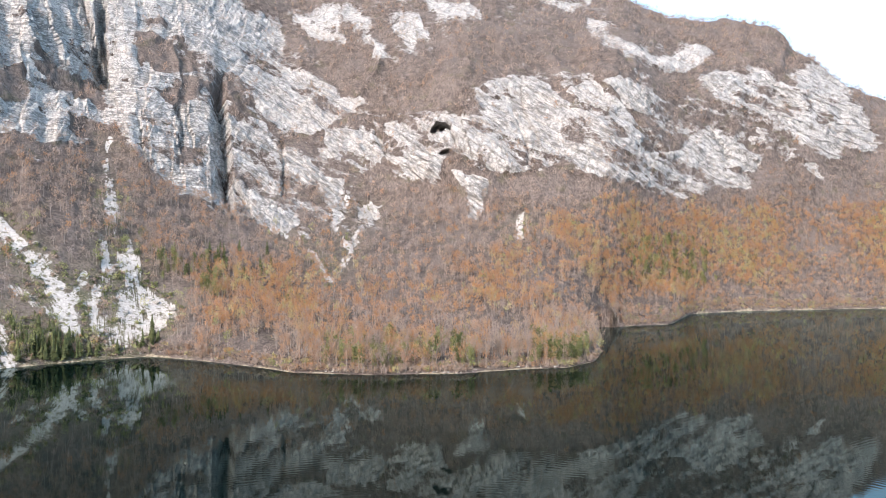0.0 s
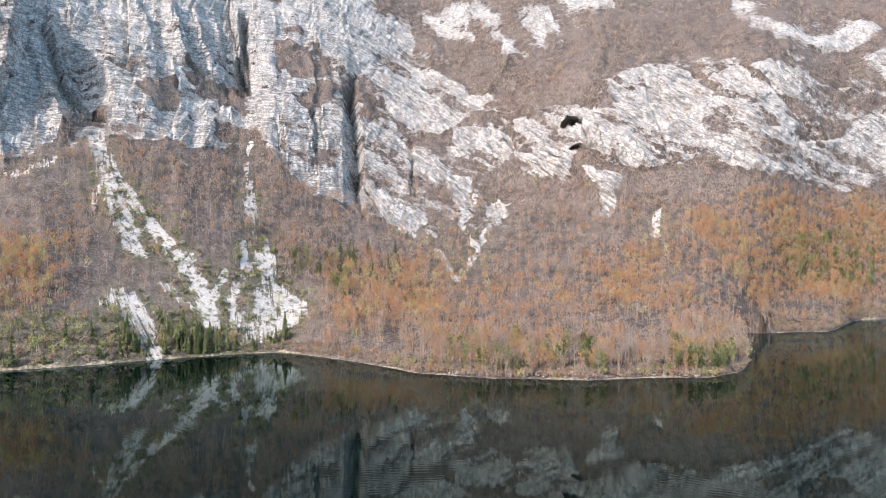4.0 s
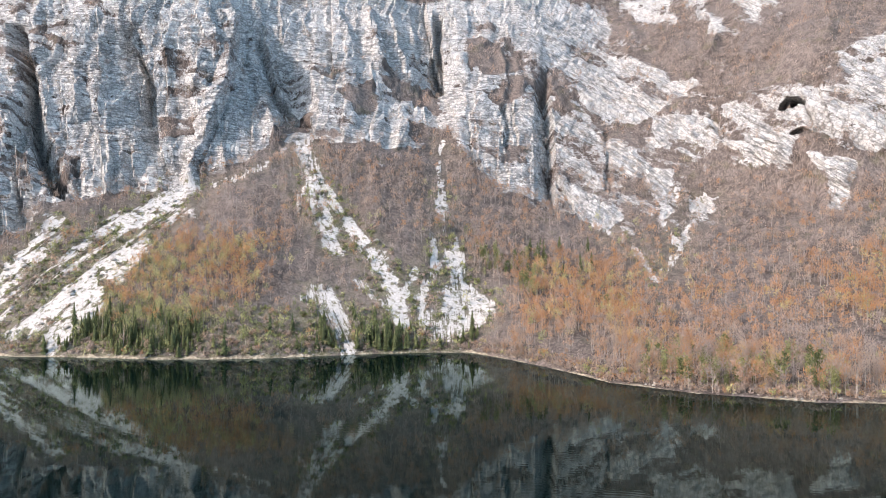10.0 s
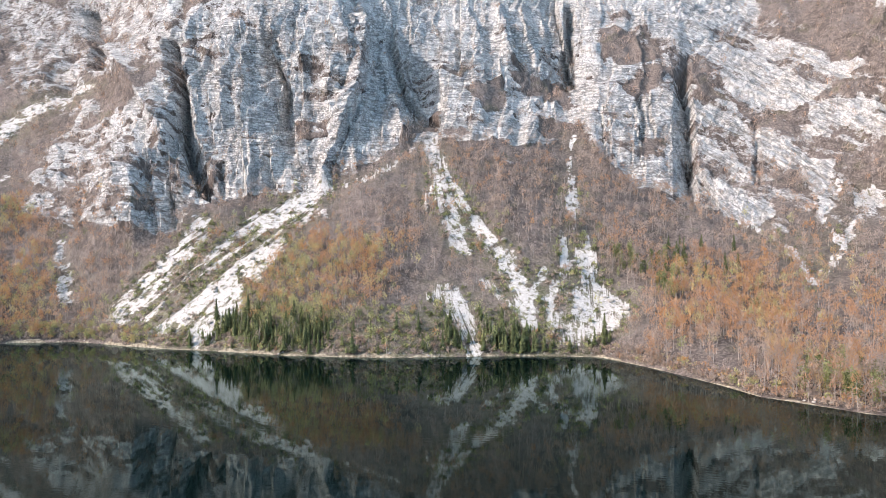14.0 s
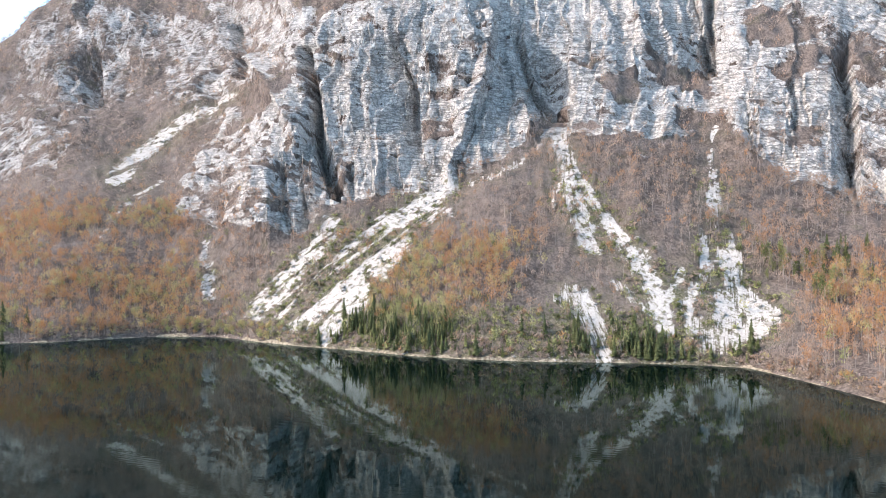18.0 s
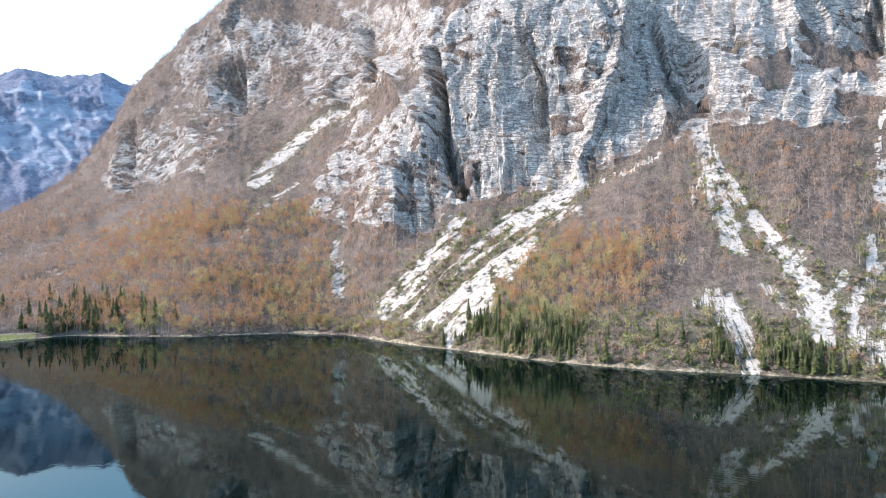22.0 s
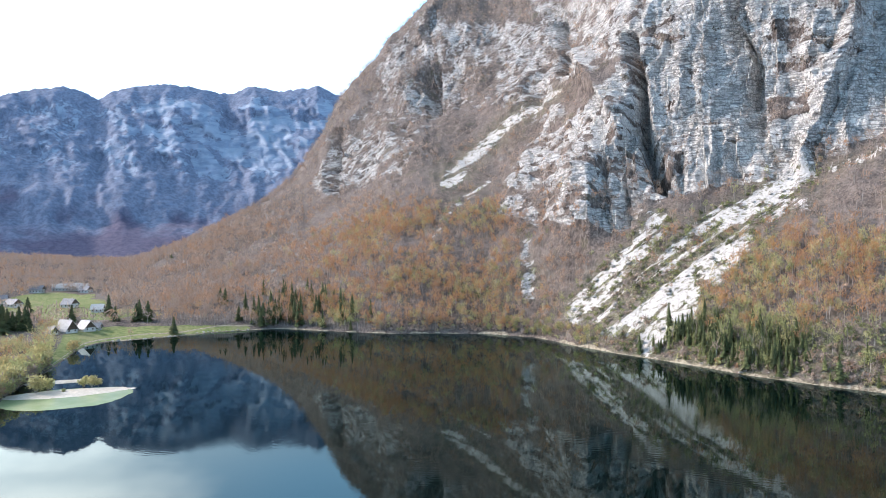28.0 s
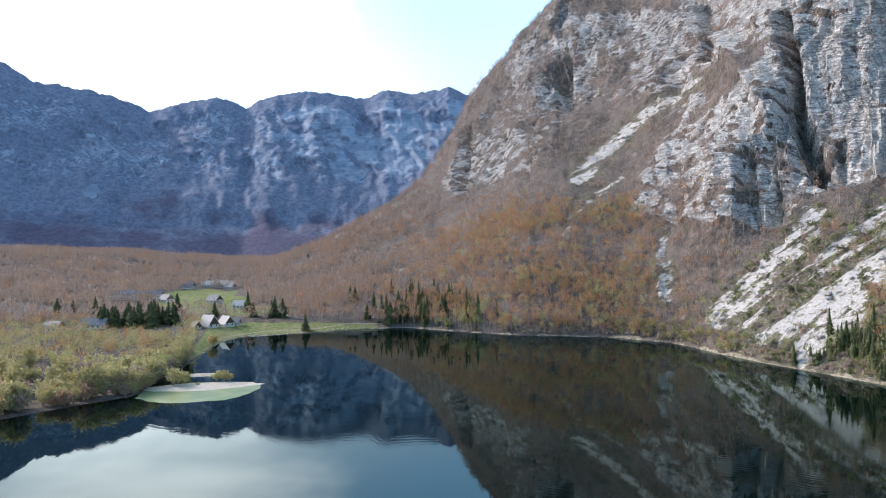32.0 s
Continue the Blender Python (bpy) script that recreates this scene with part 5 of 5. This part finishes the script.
def mound(name, bearing, reach, half_width, half_depth, height, material, label, category, seed, flat=False):
    """A low rounded bank lying across the line of sight from the lake."""
    c = Vector((reach * math.sin(radians(bearing)), reach * math.cos(radians(bearing)), 0))
    u, a = np.meshgrid(np.linspace(0.0, 1.0, 24), np.linspace(0, 2 * np.pi, 97), indexing="ij")
    edge = 0.78 + 0.44 * fbm(np.cos(a) * 1.6 + seed, np.sin(a) * 1.6, 0 * a, 3, 0.5, seed)
    x, y = half_width * u * edge * np.cos(a), half_depth * u * edge * np.sin(a)
    z = np.full(u.shape, height) if flat else height * (1 - u**2.2) - 0.35 * u**3 + 0.25 * (fbm(x / 4, y / 4, 0 * x, 3, 0.5, seed + 1) - 0.5)
    t = radians(-bearing)
    pts = np.stack([c.x + x * math.cos(t) - y * math.sin(t), c.y + x * math.sin(t) + y * math.cos(t), z], -1)
    return tagged(new(name, sheet_mesh(name, pts, material)), label, category, kind="structure")


GRAVEL, SHOAL = gravel_material(), shoal_material()
mound("ground_gravel_bar", -98.4, 355, 31, 11, 0.6, GRAVEL, "bleached gravel bar running into the lake", "gravel bar", 5)
mound("ground_gravel_spit", -99.2, 384, 18, 5.5, 0.6, GRAVEL, "narrow gravel spit behind the bar", "gravel bar", 9)
mound("water_shoal", -98.2, 345, 25, 20, 0.03, SHOAL, "pale green shallow water over gravel", "shallow water", 13, True)
bar = [(-97.0, 364, 0.5), (-97.5, 366, 0.62), (-96.6, 365, 0.4), (-99.6, 362, 0.7), (-100.3, 358, 0.8), (-98.6, 356, 0.22)]
for b, r, s in bar:
    p = Vector((r * math.sin(radians(b)), r * math.cos(radians(b)), 0.1))
    single("shore_bush", "yellow-green bush on the gravel bar", "bush", "bushes along the shore", willow_kinds[1:4], [p], [s * 1.1], CROWN)


# ---- hamlet ----
def part(name, bm, material, parent, label=""):
    me = bpy.data.meshes.new(name)
    bm.to_mesh(me)
    bm.free()
    me.materials.append(material)
    ob = new(name, me)
    ob.parent = parent
    return tagged(ob, label)


def box(x0, x1, y0, y1, z0, z1, bevel=0.0):
    bm = bmesh.new()
    bmesh.ops.create_cube(bm, size=1)
    bmesh.ops.scale(bm, vec=(x1 - x0, y1 - y0, z1 - z0), verts=bm.verts)
    bmesh.ops.translate(bm, vec=((x0 + x1) / 2, (y0 + y1) / 2, (z0 + z1) / 2), verts=bm.verts)
    if bevel:
        bmesh.ops.bevel(bm, geom=bm.edges[:], offset=bevel, segments=1, affect="EDGES")
    return bm


def prism(profile, x0, x1):
    """A profile in y and z drawn out along x."""
    bm = bmesh.new()
    lo = [bm.verts.new((x0, y, z)) for y, z in profile]
    hi = [bm.verts.new((x1, y, z)) for y, z in profile]
    n = len(profile)
    bm.faces.new(lo[::-1])
    bm.faces.new(hi)
    for k in range(n):
        bm.faces.new((lo[k], lo[(k + 1) % n], hi[(k + 1) % n], hi[k]))
    bmesh.ops.recalc_face_normals(bm, faces=bm.faces)
    return bm


PLASTER = plain_material("white_plaster", (0.55, 0.54, 0.52), (0.68, 0.67, 0.65), 1.5)
TIMBER = plain_material("dark_weathered_timber", (0.07, 0.05, 0.04), (0.15, 0.11, 0.085), 0.8)
ROOFING = plain_material("grey_roof_tiles", (0.42, 0.4, 0.39), (0.58, 0.56, 0.54), 1.2, 0.7, 0.05)
SLATE = plain_material("dark_roof_sheet", (0.14, 0.15, 0.17), (0.24, 0.25, 0.28), 1.2, 0.6)
PANE = plain_material("dark_window_glass", (0.02, 0.025, 0.03), (0.04, 0.045, 0.05), 1.0, 0.15)
STONE = plain_material("chimney_stone", (0.35, 0.32, 0.29), (0.5, 0.47, 0.43), 0.5)


def house(bearing, reach, turn, length, width, wall, rise, roofing, label, gable=TIMBER):
    """A gabled house; its ridge runs along x, turned from the line of sight."""
    p = spot(bearing, reach)
    root = tagged(new("house"), label, "house", "houses of the hamlet")
    root.matrix_basis = Matrix.Translation((p.x, p.y, p.z - 0.3)) @ Matrix.Rotation(radians(-bearing + turn), 4, "Z")
    L, W = length / 2, width / 2
    part("wall", box(-L, L, -W, W, -1.0, wall), PLASTER, root)
    part("gable", prism([(-W, wall), (W, wall), (0, wall + rise)], -L + 0.02, L - 0.02), gable, root, "gable ends boarded in dark timber")
    k = 0.9
    for side in (-1, 1):
        y1, z1 = side * (W + k), wall - k * rise / W
        part("roof", prism([(0, wall + rise + 0.02), (y1, z1), (y1, z1 + 0.22), (0, wall + rise + 0.28)], -L - 0.8, L + 0.8), roofing, root)
    part("chimney", box(L * 0.3, L * 0.3 + 0.8, 0.5, 1.3, wall + rise * 0.4, wall + rise + 1.0, 0.04), STONE, root)
    part("door", box(-L - 0.06, -L + 0.05, -0.55, 0.55, 0.3, 2.4), TIMBER, root, "dark wooden door")
    for x in np.linspace(-L + 1.4, L - 1.4, max(2, int(length // 3))):
        for side in (-1, 1):
            frame_ob = part("window", box(x - 0.55, x + 0.55, side * W - 0.05, side * W + 0.05, 1.2, 2.5), TIMBER, root)
            part("pane", box(x - 0.42, x + 0.42, side * W - 0.07, side * W + 0.07, 1.32, 2.38), PANE, frame_ob)
    for y in (-W * 0.5, W * 0.5):
        for side in (-1, 1):
            if side == -1 and wall < 3.2:
                continue
            frame_ob = part("window", box(side * L - 0.05, side * L + 0.05, y - 0.5, y + 0.5, 1.2, 2.4), TIMBER, root)
            part("pane", box(side * L - 0.07, side * L + 0.07, y - 0.38, y + 0.38, 1.32, 2.28), PANE, frame_ob)
    return root


house(-100.45, 556, -50, 11.5, 9, 2.6, 6.2, ROOFING, "tall lakeside house with pale tiled roof and dark gable")
house(-99.2, 560, -54, 9, 8, 2.8, 4.6, ROOFING, "white lakeside house with steep grey roof")
house(-98.5, 566, -20, 6, 5, 2.6, 2.4, SLATE, "low dark shed beside a white house")
house(-101.15, 545, -60, 6, 5, 2.4, 3.0, SLATE, "small dark boat shed near the shore")
house(-101.0, 717, -40, 11, 9, 3.6, 4.2, SLATE, "dark-roofed house at the edge of a green meadow")
house(-98.9, 668, -15, 9, 7, 3.4, 3.4, ROOFING, "small pale house among bare trees")
house(-101.3, 868, -6, 34, 10, 4.2, 3.6, ROOFING, "long low building with a pale roof above the meadow")
house(-100.4, 845, -40, 11, 8, 3.4, 3.6, SLATE, "grey house at the forest edge")
house(-107.3, 744, -12, 22, 11, 4.6, 4.4, SLATE, "broad two-storey house with dark roof")
house(-105.7, 735, -6, 26, 12, 4.4, 4.6, SLATE, "long house with a wide grey roof")
house(-104.4, 722, -50, 11, 9, 3.4, 3.8, SLATE, "dark gabled house beside the meadow")
house(-103.4, 845, -20, 12, 9, 3.6, 3.8, SLATE, "dark house in the trees above the meadow")
house(-108.0, 552, -8, 15, 10, 3.4, 3.4, SLATE, "grey-roofed house half hidden by willows")
house(-110.4, 545, -40, 11, 9, 3.4, 3.6, SLATE, "dark-roofed house half hidden by trees")


def boulder(seed, size):
    bm = bmesh.new()
    bmesh.ops.create_icosphere(bm, subdivisions=2, radius=size)
    for v in bm.verts:
        n = noise.noise(v.co * (1.2 / size) + Vector((seed * 7.3, 0, 0)))
        v.co *= 1 + 0.45 * n
        v.co.z *= 0.6
    return bm


BOULDER = plain_material("pale_limestone_boulder", (0.26, 0.245, 0.225), (0.46, 0.44, 0.41), 0.8, 0.9, 0.1)
boulder_meshes = []
for k in range(4):
    bm = boulder(k, 1.0)
    me = bpy.data.meshes.new("boulder")
    bm.to_mesh(me)
    bm.free()
    me.materials.append(BOULDER)
    boulder_meshes.append(me)


def strew(density, count, low, high, label, group):
    pts, _, _ = scatter(density, count)
    for q in pts:
        ob = tagged(new("boulder", boulder_meshes[RNG.integers(4)]), label, "boulder", group)
        s = RNG.uniform(low, high)
        ob.matrix_basis = Matrix.Translation((q[0], q[1], q[2] + 0.15 * s)) @ Matrix.Rotation(RNG.uniform(0, 6.28), 4, "Z") @ Matrix.Diagonal((s * RNG.uniform(0.8, 1.5), s, s, 1))


edge = (INLAND > 0.5) & (INLAND < 5)
strew(edge * (BB > -100.2) * (BB < -88), 40, 0.3, 0.9, "pale boulder on the lake shore", "boulders along the meadow shore")
strew(edge * (BB > -14) * (BB < 15), 40, 0.3, 1.0, "pale stone at the water's edge", "stones along the spit")
strew(edge * (BB > -66) * (BB < -20), 45, 0.3, 0.9, "grey stone at the water's edge", "stones below the cliffs")
strew(DRY * (BB > -95) * (BB < -86) * (HEIGHT > 25) * (HEIGHT < 75) * (RANGE < 1000), 40, 1.2, 4.0, "white limestone block on the brown slope", "fallen blocks")
strew(SCREE * (HEIGHT > 5), 120, 0.7, 2.2, "white limestone block lying on scree", "blocks on the scree")
